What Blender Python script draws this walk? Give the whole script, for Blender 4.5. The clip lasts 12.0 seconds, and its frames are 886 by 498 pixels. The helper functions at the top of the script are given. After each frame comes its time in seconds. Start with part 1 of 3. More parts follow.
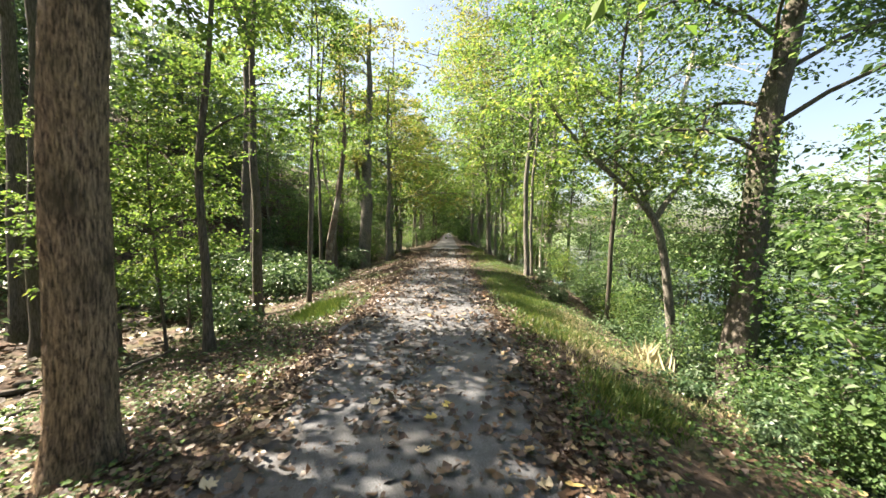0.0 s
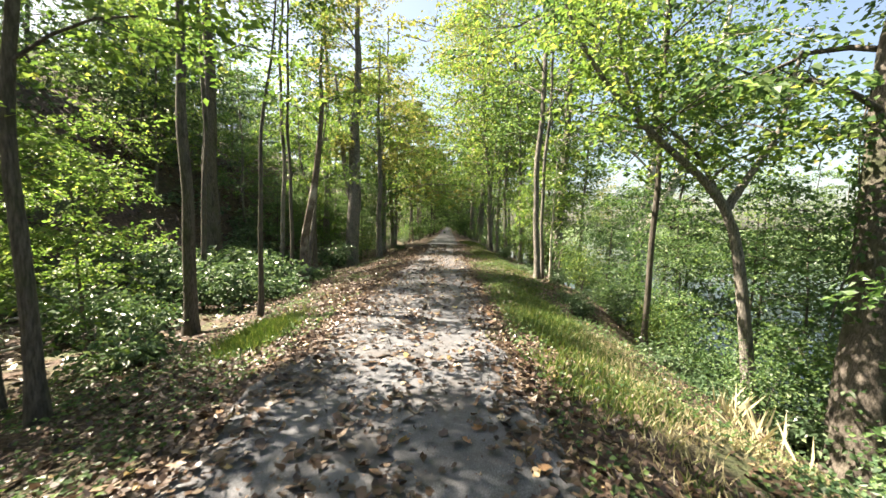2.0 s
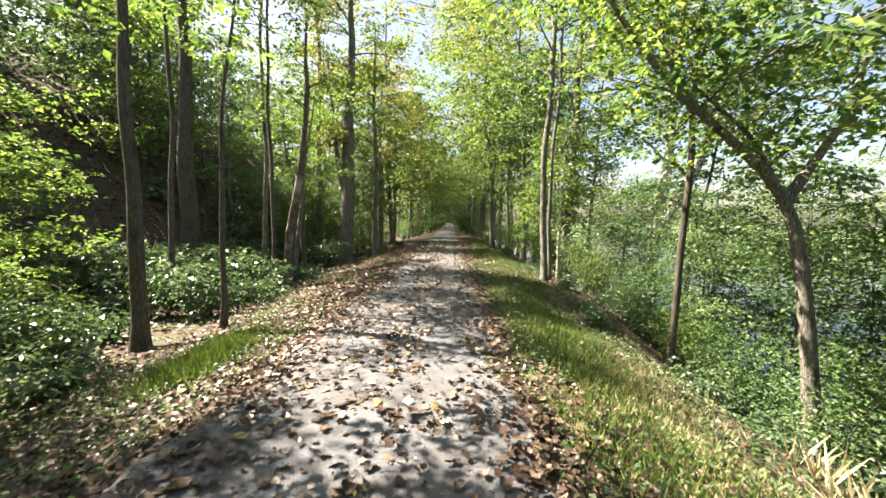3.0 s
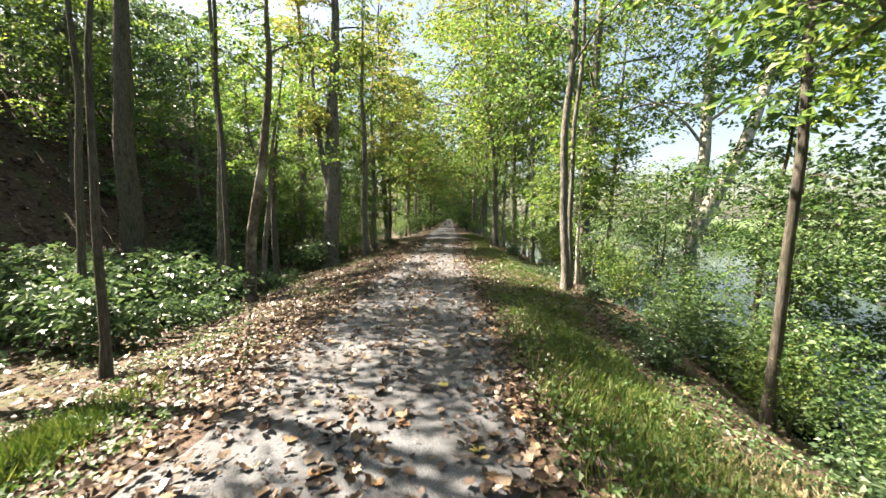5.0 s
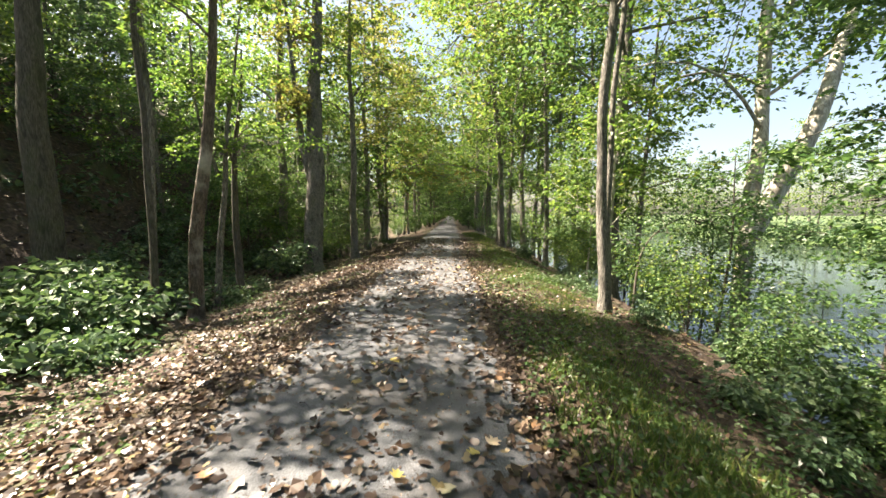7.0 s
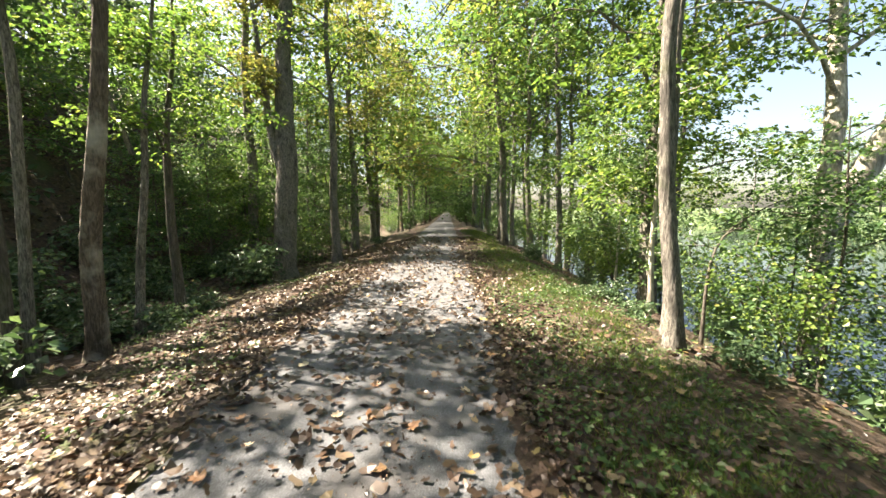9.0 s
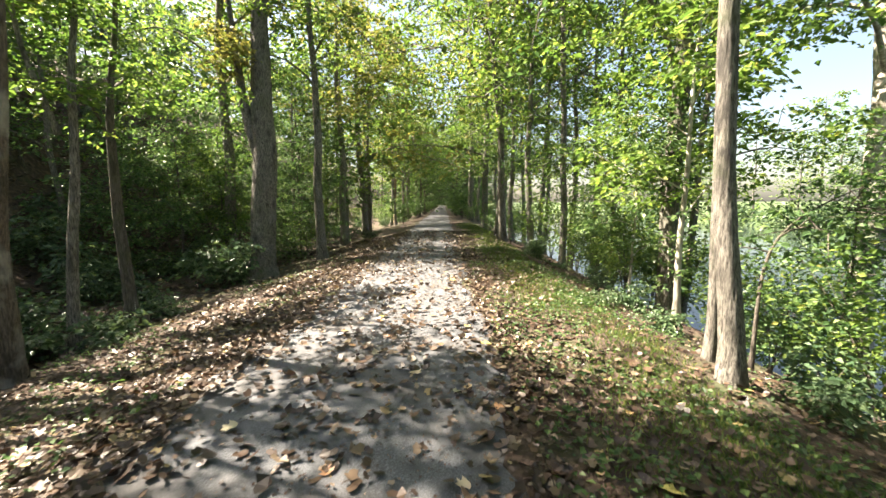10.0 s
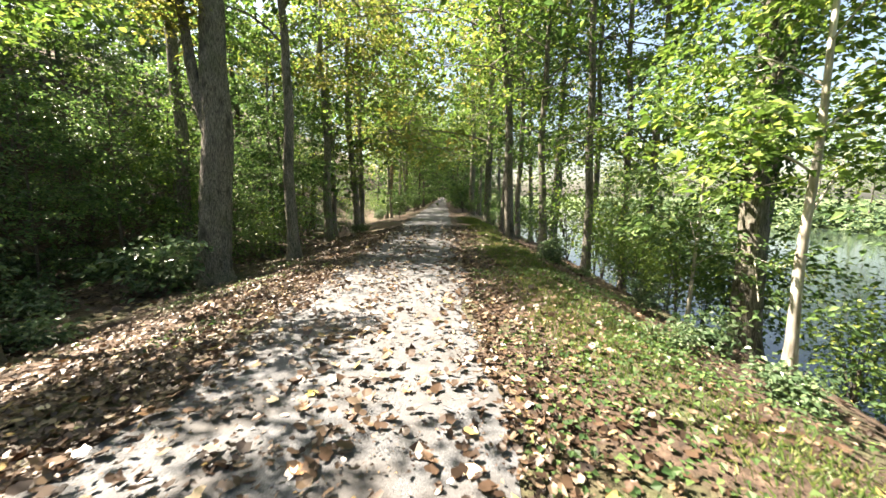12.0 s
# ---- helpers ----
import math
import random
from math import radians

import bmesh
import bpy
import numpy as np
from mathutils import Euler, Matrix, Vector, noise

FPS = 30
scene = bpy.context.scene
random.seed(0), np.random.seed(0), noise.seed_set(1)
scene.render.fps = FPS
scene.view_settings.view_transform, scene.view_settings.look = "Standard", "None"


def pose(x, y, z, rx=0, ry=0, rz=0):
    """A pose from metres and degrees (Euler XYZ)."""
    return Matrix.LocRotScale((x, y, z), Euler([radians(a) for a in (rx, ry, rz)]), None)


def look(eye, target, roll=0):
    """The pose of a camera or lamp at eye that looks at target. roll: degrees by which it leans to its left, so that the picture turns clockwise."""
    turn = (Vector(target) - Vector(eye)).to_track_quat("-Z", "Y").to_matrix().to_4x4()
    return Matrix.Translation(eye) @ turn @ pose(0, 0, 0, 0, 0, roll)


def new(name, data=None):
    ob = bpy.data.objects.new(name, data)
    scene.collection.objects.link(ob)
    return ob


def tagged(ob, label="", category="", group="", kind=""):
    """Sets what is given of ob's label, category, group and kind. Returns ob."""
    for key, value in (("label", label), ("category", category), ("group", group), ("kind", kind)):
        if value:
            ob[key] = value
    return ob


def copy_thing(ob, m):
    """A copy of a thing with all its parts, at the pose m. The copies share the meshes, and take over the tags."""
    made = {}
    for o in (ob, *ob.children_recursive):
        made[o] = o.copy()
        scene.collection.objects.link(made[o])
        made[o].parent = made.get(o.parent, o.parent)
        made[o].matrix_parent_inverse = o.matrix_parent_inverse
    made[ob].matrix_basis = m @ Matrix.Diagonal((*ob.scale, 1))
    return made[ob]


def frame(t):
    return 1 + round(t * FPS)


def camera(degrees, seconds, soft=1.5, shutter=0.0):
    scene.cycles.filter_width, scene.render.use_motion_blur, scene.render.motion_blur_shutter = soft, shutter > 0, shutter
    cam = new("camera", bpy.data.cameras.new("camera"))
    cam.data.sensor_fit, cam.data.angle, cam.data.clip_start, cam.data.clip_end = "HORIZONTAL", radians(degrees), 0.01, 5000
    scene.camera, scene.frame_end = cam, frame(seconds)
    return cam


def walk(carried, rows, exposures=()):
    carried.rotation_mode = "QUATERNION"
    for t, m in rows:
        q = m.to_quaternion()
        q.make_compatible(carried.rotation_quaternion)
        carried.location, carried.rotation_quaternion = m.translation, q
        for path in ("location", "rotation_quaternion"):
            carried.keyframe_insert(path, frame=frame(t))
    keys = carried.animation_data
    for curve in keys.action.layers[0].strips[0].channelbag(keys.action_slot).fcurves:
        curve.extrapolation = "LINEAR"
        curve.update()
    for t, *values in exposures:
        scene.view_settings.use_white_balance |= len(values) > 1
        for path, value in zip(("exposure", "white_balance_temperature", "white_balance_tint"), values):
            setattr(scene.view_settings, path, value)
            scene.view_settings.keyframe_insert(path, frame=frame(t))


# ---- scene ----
cam = camera(96.6, 12.0, 1.5, 0.3)
EXPOSURE, KELVIN, TINT = 2.75, 7400, 12
ROWS = [
    (0.0, (0.040, -0.045, 1.597), (0.041, 1.953, 1.503), 0.7),
    (0.5, (0.022, 0.610, 1.593), (0.024, 2.608, 1.497), 0.8),
    (1.0, (0.050, 1.258, 1.587), (0.055, 3.255, 1.485), 0.8),
    (1.5, (0.096, 1.905, 1.581), (0.101, 3.902, 1.467), 0.9),
    (2.0, (0.206, 2.552, 1.575), (0.211, 4.548, 1.453), 1.0),
    (2.5, (0.284, 3.201, 1.587), (0.285, 5.196, 1.450), 1.0),
    (3.0, (0.352, 3.840, 1.594), (0.348, 5.834, 1.449), 1.0),
    (3.5, (0.398, 4.480, 1.592), (0.392, 6.474, 1.440), 0.9),
    (4.2, (0.436, 5.360, 1.580), (0.430, 7.353, 1.424), 0.7),
    (5.0, (0.452, 6.335, 1.573), (0.447, 8.328, 1.409), 0.5),
    (5.5, (0.467, 6.948, 1.581), (0.462, 8.941, 1.415), 0.45),
    (6.0, (0.481, 7.569, 1.587), (0.474, 9.562, 1.419), 0.45),
    (6.5, (0.496, 8.195, 1.589), (0.487, 10.187, 1.417), 0.4),
    (7.0, (0.503, 8.823, 1.586), (0.493, 10.815, 1.407), 0.3),
    (7.6, (0.525, 9.560, 1.573), (0.518, 11.552, 1.390), 0.1),
    (8.2, (0.542, 10.300, 1.553), (0.538, 12.291, 1.366), -0.2),
    (9.0, (0.562, 11.250, 1.537), (0.566, 13.240, 1.340), -0.4),
    (9.5, (0.582, 11.840, 1.547), (0.602, 13.829, 1.336), -0.35),
    (10.0, (0.614, 12.446, 1.545), (0.641, 14.432, 1.311), -0.2),
    (10.5, (0.668, 13.056, 1.528), (0.703, 15.039, 1.268), -0.05),
    (11.0, (0.665, 13.655, 1.495), (0.708, 15.637, 1.229), 0.25),
    (11.5, (0.716, 14.270, 1.478), (0.755, 16.251, 1.203), 0.35),
    (12.0, (0.762, 14.895, 1.457), (0.789, 16.876, 1.187), 0.5),
]
walk(cam, [(t, look(eye, target, roll)) for t, eye, target, roll in ROWS],
     [(0.0, EXPOSURE, KELVIN, TINT), (7.0, EXPOSURE, KELVIN, TINT), (9.5, EXPOSURE + 0.2, KELVIN, TINT), (12.0, EXPOSURE + 0.25, KELVIN, TINT)])

# ---- sky and sun ----
SUN_AZIMUTH, SUN_HEIGHT = 70.0, 52.0          # degrees left of straight ahead, degrees above the horizon
sun_way = Vector((-math.sin(radians(SUN_AZIMUTH)) * math.cos(radians(SUN_HEIGHT)), math.cos(radians(SUN_AZIMUTH)) * math.cos(radians(SUN_HEIGHT)), math.sin(radians(SUN_HEIGHT))))
world = bpy.data.worlds.new("world")
scene.world = world
world.use_nodes = True
wn = world.node_tree.nodes
sky = wn.new("ShaderNodeTexSky")
sky.sky_type = "NISHITA"
sky.sun_disc = False
sky.sun_elevation, sky.sun_rotation = radians(SUN_HEIGHT), radians(-SUN_AZIMUTH)
sky.air_density, sky.dust_density = 1.0, 2.4
world.node_tree.links.new(sky.outputs[0], wn["Background"].inputs[0])
wn["Background"].inputs[1].default_value = 0.05
lamp = bpy.data.lights.new("sun", "SUN")
lamp.energy, lamp.angle, lamp.color = 5.0, radians(0.53), (1.0, 0.93, 0.82)
sun = new("sun", lamp)
sun.matrix_world = look((0, 0, 0), -sun_way)

# ---- materials ----


def node_material(name):
    m = bpy.data.materials.new(name)
    m.use_nodes = True
    nt = m.node_tree
    return m, nt, nt.nodes["Principled BSDF"]


def ramp(nt, source, stops):
    r = nt.nodes.new("ShaderNodeValToRGB")
    e = r.color_ramp.elements
    while len(e) < len(stops):
        e.new(0.5)
    for k, (p, c) in zip(e, stops):
        k.position, k.color = p, (*c, 1)
    nt.links.new(source, r.inputs[0])
    return r.outputs[0]


def texture(nt, scale, detail=6.0, stretch=(1, 1, 1), rough=0.6, kind="Noise"):
    co = nt.nodes.new("ShaderNodeTexCoord")
    mp = nt.nodes.new("ShaderNodeMapping")
    mp.inputs["Scale"].default_value = stretch
    nt.links.new(co.outputs["Object"], mp.inputs[0])
    t = nt.nodes.new("ShaderNodeTex" + kind)
    t.inputs["Scale"].default_value = scale
    if kind == "Noise":
        t.inputs["Detail"].default_value, t.inputs["Roughness"].default_value = detail, rough
    nt.links.new(mp.outputs[0], t.inputs["Vector"])
    return t.outputs[0]


def blend(nt, a, b, f, mode="MIX"):
    m = nt.nodes.new("ShaderNodeMix")
    m.data_type, m.blend_type = "RGBA", mode
    for socket, v in ((m.inputs[0], f), (m.inputs[6], a), (m.inputs[7], b)):
        if isinstance(v, bpy.types.NodeSocket):
            nt.links.new(v, socket)
        elif isinstance(v, tuple):
            socket.default_value = (*v, 1)
        else:
            socket.default_value = v
    return m.outputs[2]


def bump(nt, bsdf, height, strength, distance):
    b = nt.nodes.new("ShaderNodeBump")
    b.inputs["Strength"].default_value, b.inputs["Distance"].default_value = strength, distance
    nt.links.new(height, b.inputs["Height"])
    nt.links.new(b.outputs[0], bsdf.inputs["Normal"])


def leaf_material(name, stops, glow, through_colour, rough=0.45):
    """A thin leaf: some of the light goes through it. Its colour varies from leaf to leaf and from tree to tree."""
    m, nt, p = node_material(name)
    g = nt.nodes.new("ShaderNodeNewGeometry")
    o = nt.nodes.new("ShaderNodeObjectInfo")
    c = ramp(nt, g.outputs["Random Per Island"], stops)
    tree_tint = ramp(nt, o.outputs["Random"], [(0, (0.75, 0.85, 0.75)), (1, (1.1, 1.08, 1.0))])
    c = blend(nt, c, tree_tint, 1.0, "MULTIPLY")
    nt.links.new(c, p.inputs["Base Color"])
    p.inputs["Roughness"].default_value = rough
    p.inputs["Specular IOR Level"].default_value = 0.4
    tr = nt.nodes.new("ShaderNodeBsdfTranslucent")
    nt.links.new(blend(nt, c, through_colour, 1.0, "MULTIPLY"), tr.inputs[0])
    mix = nt.nodes.new("ShaderNodeMixShader")
    mix.inputs[0].default_value = glow
    nt.links.new(p.outputs[0], mix.inputs[1])
    nt.links.new(tr.outputs[0], mix.inputs[2])
    nt.links.new(mix.outputs[0], nt.nodes["Material Output"].inputs[0])
    return m


def bark_material(name, dark, light, ridge, depth, moss=(0.05, 0.07, 0.02)):
    m, nt, p = node_material(name)
    fine = texture(nt, 1.0, 10, (ridge, ridge, ridge * 0.13), 0.7)
    broad = texture(nt, 1.6, 4)
    c = ramp(nt, fine, [(0.40, dark), (0.51, tuple((a + b) / 2 for a, b in zip(dark, light))), (0.60, light)])
    patch = texture(nt, 1.0, 5, (5, 5, 1.6))
    c = blend(nt, c, tuple(0.6 * a for a in dark), ramp(nt, patch, [(0.52, (0, 0, 0)), (0.66, (0.8, 0.8, 0.8))]))
    c = blend(nt, c, moss, ramp(nt, broad, [(0.5, (0, 0, 0)), (0.75, (0.6, 0.6, 0.6))]))
    nt.links.new(c, p.inputs["Base Color"])
    p.inputs["Roughness"].default_value = 0.9
    bump(nt, p, fine, 1.0, depth)
    return m


LEAF_YELLOW = leaf_material("leaf_yellow_green", [(0, (0.06, 0.115, 0.032)), (0.55, (0.12, 0.19, 0.05)), (0.92, (0.21, 0.28, 0.08)), (1, (0.33, 0.32, 0.10))], 0.52, (1.2, 1.25, 0.9))
LEAF_GREEN = leaf_material("leaf_green", [(0, (0.045, 0.095, 0.04)), (0.6, (0.09, 0.16, 0.068)), (1, (0.20, 0.28, 0.115))], 0.48, (1.25, 1.25, 0.9))
LEAF_BLUE = leaf_material("leaf_understorey", [(0, (0.04, 0.075, 0.042)), (0.6, (0.08, 0.13, 0.075)), (1, (0.17, 0.225, 0.13))], 0.3, (1.2, 1.25, 0.8), 0.32)
LEAF_DEEP = leaf_material("leaf_deep_green", [(0, (0.035, 0.075, 0.03)), (0.6, (0.075, 0.13, 0.05)), (1, (0.15, 0.22, 0.085))], 0.45, (1.2, 1.25, 0.8))
LEAF_TAN = leaf_material("leaf_turning", [(0, (0.11, 0.15, 0.045)), (0.5, (0.20, 0.21, 0.075)), (1, (0.31, 0.27, 0.115))], 0.5, (1.2, 1.15, 0.75))
GRASS = leaf_material("grass_blades", [(0, (0.05, 0.10, 0.028)), (0.6, (0.10, 0.155, 0.045)), (1, (0.24, 0.25, 0.10))], 0.35, (1.2, 1.25, 0.7))
STRAW = leaf_material("dry_stalks", [(0, (0.36, 0.30, 0.19)), (1, (0.58, 0.50, 0.36))], 0.2, (1.0, 0.95, 0.8), 0.7)
LITTER = leaf_material("dead_leaves", [(0, (0.02, 0.012, 0.010)), (0.45, (0.055, 0.031, 0.023)), (0.77, (0.115, 0.070, 0.053)), (0.95, (0.25, 0.18, 0.143)), (1, (0.30, 0.21, 0.09))], 0.1, (1.1, 0.9, 0.7), 0.42)
LEAF_GOLD = leaf_material("fallen_leaf_yellow", [(0, (0.34, 0.28, 0.09)), (1, (0.42, 0.34, 0.13))], 0.15, (1.1, 0.9, 0.6), 0.5)
LEAF_RUST = leaf_material("fallen_leaf_rust", [(0, (0.22, 0.115, 0.065)), (1, (0.30, 0.165, 0.10))], 0.15, (1.1, 0.9, 0.6), 0.5)
LEAF_PALE = leaf_material("fallen_leaf_pale", [(0, (0.46, 0.36, 0.27)), (1, (0.55, 0.44, 0.35))], 0.12, (1.1, 0.9, 0.7), 0.55)
BARK = bark_material("bark_grey_brown", (0.042, 0.037, 0.032), (0.26, 0.24, 0.21), 62, 0.025)
BARK_RED = bark_material("bark_reddish", (0.035, 0.023, 0.016), (0.44, 0.31, 0.21), 75, 0.03, (0.10, 0.09, 0.05))
BARK_DARK = bark_material("bark_dark", (0.035, 0.028, 0.022), (0.12, 0.105, 0.088), 55, 0.015)
BARK_PALE = bark_material("bark_pale", (0.24, 0.215, 0.18), (0.58, 0.55, 0.49), 14, 0.006, (0.26, 0.24, 0.19))

BARK_BLOTCH = bark_material("bark_blotched", (0.05, 0.036, 0.026), (0.17, 0.13, 0.10), 50, 0.02, (0.62, 0.59, 0.52))

GROUND, nt, p = node_material("forest_floor")
c = ramp(nt, texture(nt, 9.0, 8), [(0.3, (0.022, 0.014, 0.010)), (0.5, (0.058, 0.037, 0.026)), (0.68, (0.125, 0.084, 0.062))])
c = blend(nt, c, (0.06, 0.09, 0.03), ramp(nt, texture(nt, 0.7, 5), [(0.5, (0, 0, 0)), (0.66, (0.7, 0.7, 0.7))]))
where = nt.nodes.new("ShaderNodeTexCoord")
axes = nt.nodes.new("ShaderNodeSeparateXYZ")
nt.links.new(where.outputs["Object"], axes.inputs[0])
far_bank = nt.nodes.new("ShaderNodeMapRange")
far_bank.inputs[1].default_value, far_bank.inputs[2].default_value = 30, 40
nt.links.new(axes.outputs[0], far_bank.inputs[0])
c = blend(nt, c, ramp(nt, texture(nt, 3.0, 6), [(0.3, (0.03, 0.06, 0.02)), (0.7, (0.09, 0.13, 0.045))]), far_bank.outputs[0])
nt.links.new(c, p.inputs["Base Color"])
p.inputs["Roughness"].default_value = 0.95
bump(nt, p, texture(nt, 22.0, 8), 1.0, 0.05)

TRAIL, nt, p = node_material("crushed_stone")
c = ramp(nt, texture(nt, 90.0, 6), [(0.3, (0.036, 0.039, 0.046)), (0.5, (0.088, 0.094, 0.106)), (0.7, (0.19, 0.197, 0.215))])
c = blend(nt, c, (0.068, 0.062, 0.060), ramp(nt, texture(nt, 1.3, 6), [(0.48, (0, 0, 0)), (0.62, (0.7, 0.7, 0.7))]))
c = blend(nt, c, (0.05, 0.052, 0.056), ramp(nt, texture(nt, 6.0, 7, rough=0.7), [(0.46, (0, 0, 0)), (0.7, (0.85, 0.85, 0.85))]))
nt.links.new(c, p.inputs["Base Color"])
p.inputs["Roughness"].default_value = 0.8
bump(nt, p, texture(nt, 120.0, 5), 0.7, 0.012)

WATER, nt, p = node_material("canal_water")
p.inputs["Base Color"].default_value = (0.03, 0.045, 0.035, 1)
p.inputs["Roughness"].default_value = 0.04
p.inputs["IOR"].default_value = 1.33
bump(nt, p, texture(nt, 3.0, 5, (1, 0.6, 1)), 0.12, 0.05)

# ---- mesh tools ----
rng = np.random.default_rng(7)


class Geo:
    """Collects vertices and faces for one mesh."""

    def __init__(self):
        self.v, self.f, self.n = [], [], 0

    def add(self, verts, faces):
        verts = np.asarray(verts, float)
        self.v.append(verts)
        self.f.append(np.asarray(faces) + self.n)
        self.n += len(verts)

    def mesh(self, name, smooth):
        me = bpy.data.meshes.new(name)
        if not self.n:
            return me
        me.vertices.add(self.n)
        me.vertices.foreach_set("co", np.concatenate(self.v).astype(np.float32).ravel())
        flat = np.concatenate([f.ravel() for f in self.f]).astype(np.int32)
        size = np.concatenate([np.full(len(f), f.shape[1]) for f in self.f]).astype(np.int32)
        me.loops.add(len(flat))
        me.loops.foreach_set("vertex_index", flat)
        me.polygons.add(len(size))
        me.polygons.foreach_set("loop_start", np.concatenate([[0], np.cumsum(size)[:-1]]).astype(np.int32))
        me.polygons.foreach_set("use_smooth", np.full(len(size), smooth))
        me.update(calc_edges=True)
        return me

    def tube(self, points, radii, sides=8, rough=0.0, ridges=0):
        pts, rad = np.asarray(points, float), np.asarray(radii, float)
        way = np.gradient(pts, axis=0)
        way /= np.linalg.norm(way, axis=1)[:, None] + 1e-9
        ref = np.array([1.0, 0, 0]) if abs(way[0, 0]) < 0.8 else np.array([0, 1.0, 0])
        a = np.cross(way, ref)
        a /= np.linalg.norm(a, axis=1)[:, None]
        b = np.cross(way, a)
        ang = np.arange(sides) * 2 * np.pi / sides
        wob = 1 + rough * rng.normal(0, 1, (1, sides)) * 0.6 + rough * rng.normal(0, 1, (len(pts), sides)) * 0.5
        if ridges:
            run = np.cumsum(np.concatenate([[0], np.linalg.norm(np.diff(pts, axis=0), axis=1)]))[:, None]
            warp = 1.1 * np.sin(run * 2.1 + 2 * ang) + 0.8 * np.sin(run * 5.3 + 3 * ang + 1) + 0.5 * np.sin(run * 11 + 5 * ang)
            plate = np.abs(np.sin(ridges / 2 * ang + warp)) ** 0.6 - 0.5 + 0.25 * np.sin(run * 17 + 4 * np.sin(ridges * ang / 3))
            wob = 1 + 0.085 * plate + rng.normal(0, 0.012, (len(pts), sides)) + 0.04 * np.sin(2 * ang + 0.8 * run) + 0.03 * np.sin(3 * ang - 0.5 * run + 1)
        r = rad[:, None] * wob
        ring = pts[:, None] + r[..., None] * (np.cos(ang)[None, :, None] * a[:, None] + np.sin(ang)[None, :, None] * b[:, None])
        k = np.arange(len(pts) - 1)[:, None] * sides
        j = np.arange(sides)[None]
        j2 = (j + 1) % sides
        quads = np.stack([k + j, k + j2, k + sides + j2, k + sides + j], -1).reshape(-1, 4)
        self.add(ring.reshape(-1, 3), quads)

    def leaves(self, base, way, up, length, width, fold=0.18):
        side = np.cross(way, up)
        side /= np.linalg.norm(side, axis=1)[:, None] + 1e-9
        up = np.cross(side, way)
        L, W = length[:, None], width[:, None]
        mid = base + way * L * 0.45
        v = np.stack([base, mid + side * W / 2 + up * W * fold, base + way * L - up * L * 0.12, mid - side * W / 2 + up * W * fold], 1).reshape(-1, 3)
        k = np.arange(len(base))[:, None] * 4
        self.add(v, np.concatenate([k + [0, 1, 2], k + [0, 2, 3]]))


def unit(v):
    return v / (np.linalg.norm(v, axis=-1, keepdims=True) + 1e-9)


def part(name, geo, material, parent, label="", smooth=False):
    ob = new(name, geo.mesh(name, smooth))
    ob.data.materials.append(material)
    if parent is not None:
        ob.parent = parent
    if label:
        ob["label"] = label
    return ob


def clump(geo, c, r, n, leaf, flat=0.10, tilt=0.62, slant=0.3):
    """A spray of leaves in a loose, slanting layer round c, as a leafy twig holds them."""
    a, d = rng.uniform(0, 2 * np.pi, n), np.sqrt(rng.uniform(0, 1, n)) * r
    lean = rng.normal(0, slant, 2)
    off = np.stack([np.cos(a) * d, np.sin(a) * d, rng.normal(0, flat * r, n) - 0.3 * d * d / r], -1)
    off[:, 2] += off[:, 0] * lean[0] + off[:, 1] * lean[1]
    b = a + rng.normal(0, 0.9, n)
    way = unit(np.stack([np.cos(b), np.sin(b), rng.normal(-0.25, 0.3, n)], -1))
    up = unit(np.stack([rng.normal(-lean[0], tilt, n), rng.normal(-lean[1], tilt, n), np.ones(n)], -1))
    size = leaf * rng.uniform(0.6, 1.25, n)
    geo.leaves(np.asarray(c) + off, way, up, size, size * rng.uniform(0.5, 0.8, n))


# ---- lie of the land ----


def smooth(a, b, t):
    t = np.clip((np.asarray(t, float) - a) / (b - a), 0, 1)
    return t * t * (3 - 2 * t)


def middle(y):
    return -0.30 + 0.016 * np.asarray(y, float)


def height(x, y):
    """The ground: a level trail on a low bank, a hollow and a hillside to its left, a canal to its right."""
    x, y = np.asarray(x, float), np.asarray(y, float)
    u = x - middle(y)
    shoulder = 1.6 + 1.1 * smooth(10, 16, y)
    r = np.clip(u - shoulder, 0, None)
    right = -0.30 * np.clip(r, 0, 2.4) - 0.62 * np.clip(r - 2.4, 0, 3.2) + 3.2 * smooth(40, 48, u)
    l = np.clip(-u - 1.2, 0, None)
    steep = smooth(11, 17, y + 0.15 * x)
    left = -0.21 * np.clip(l, 0, 4.2) + (0.60 - 0.15 * steep) * np.clip(l - 9.5, 0, 45) * smooth(9.5, 16, l) + 5.0 * steep * smooth(7.0, 14.5, l)
    wob = 0.05 * np.sin(1.7 * x + 0.6 * y) * np.cos(1.1 * y - 0.4 * x) + 0.03 * np.sin(4.1 * x) * np.sin(3.7 * y)
    return right + left + wob * smooth(1.3, 2.6, np.abs(u))


def sheet(name, xs, ys, lift, material, zfun=height):
    X, Y = np.meshgrid(xs, ys)
    Z = zfun(X, Y) + lift
    g = Geo()
    nx = len(xs)
    k = (np.arange(len(ys) - 1)[:, None] * nx + np.arange(nx - 1)[None]).reshape(-1, 1)
    g.add(np.stack([X, Y, Z], -1).reshape(-1, 3), k + [0, 1, nx + 1, nx])
    return part(name, g, material, None, smooth=True)


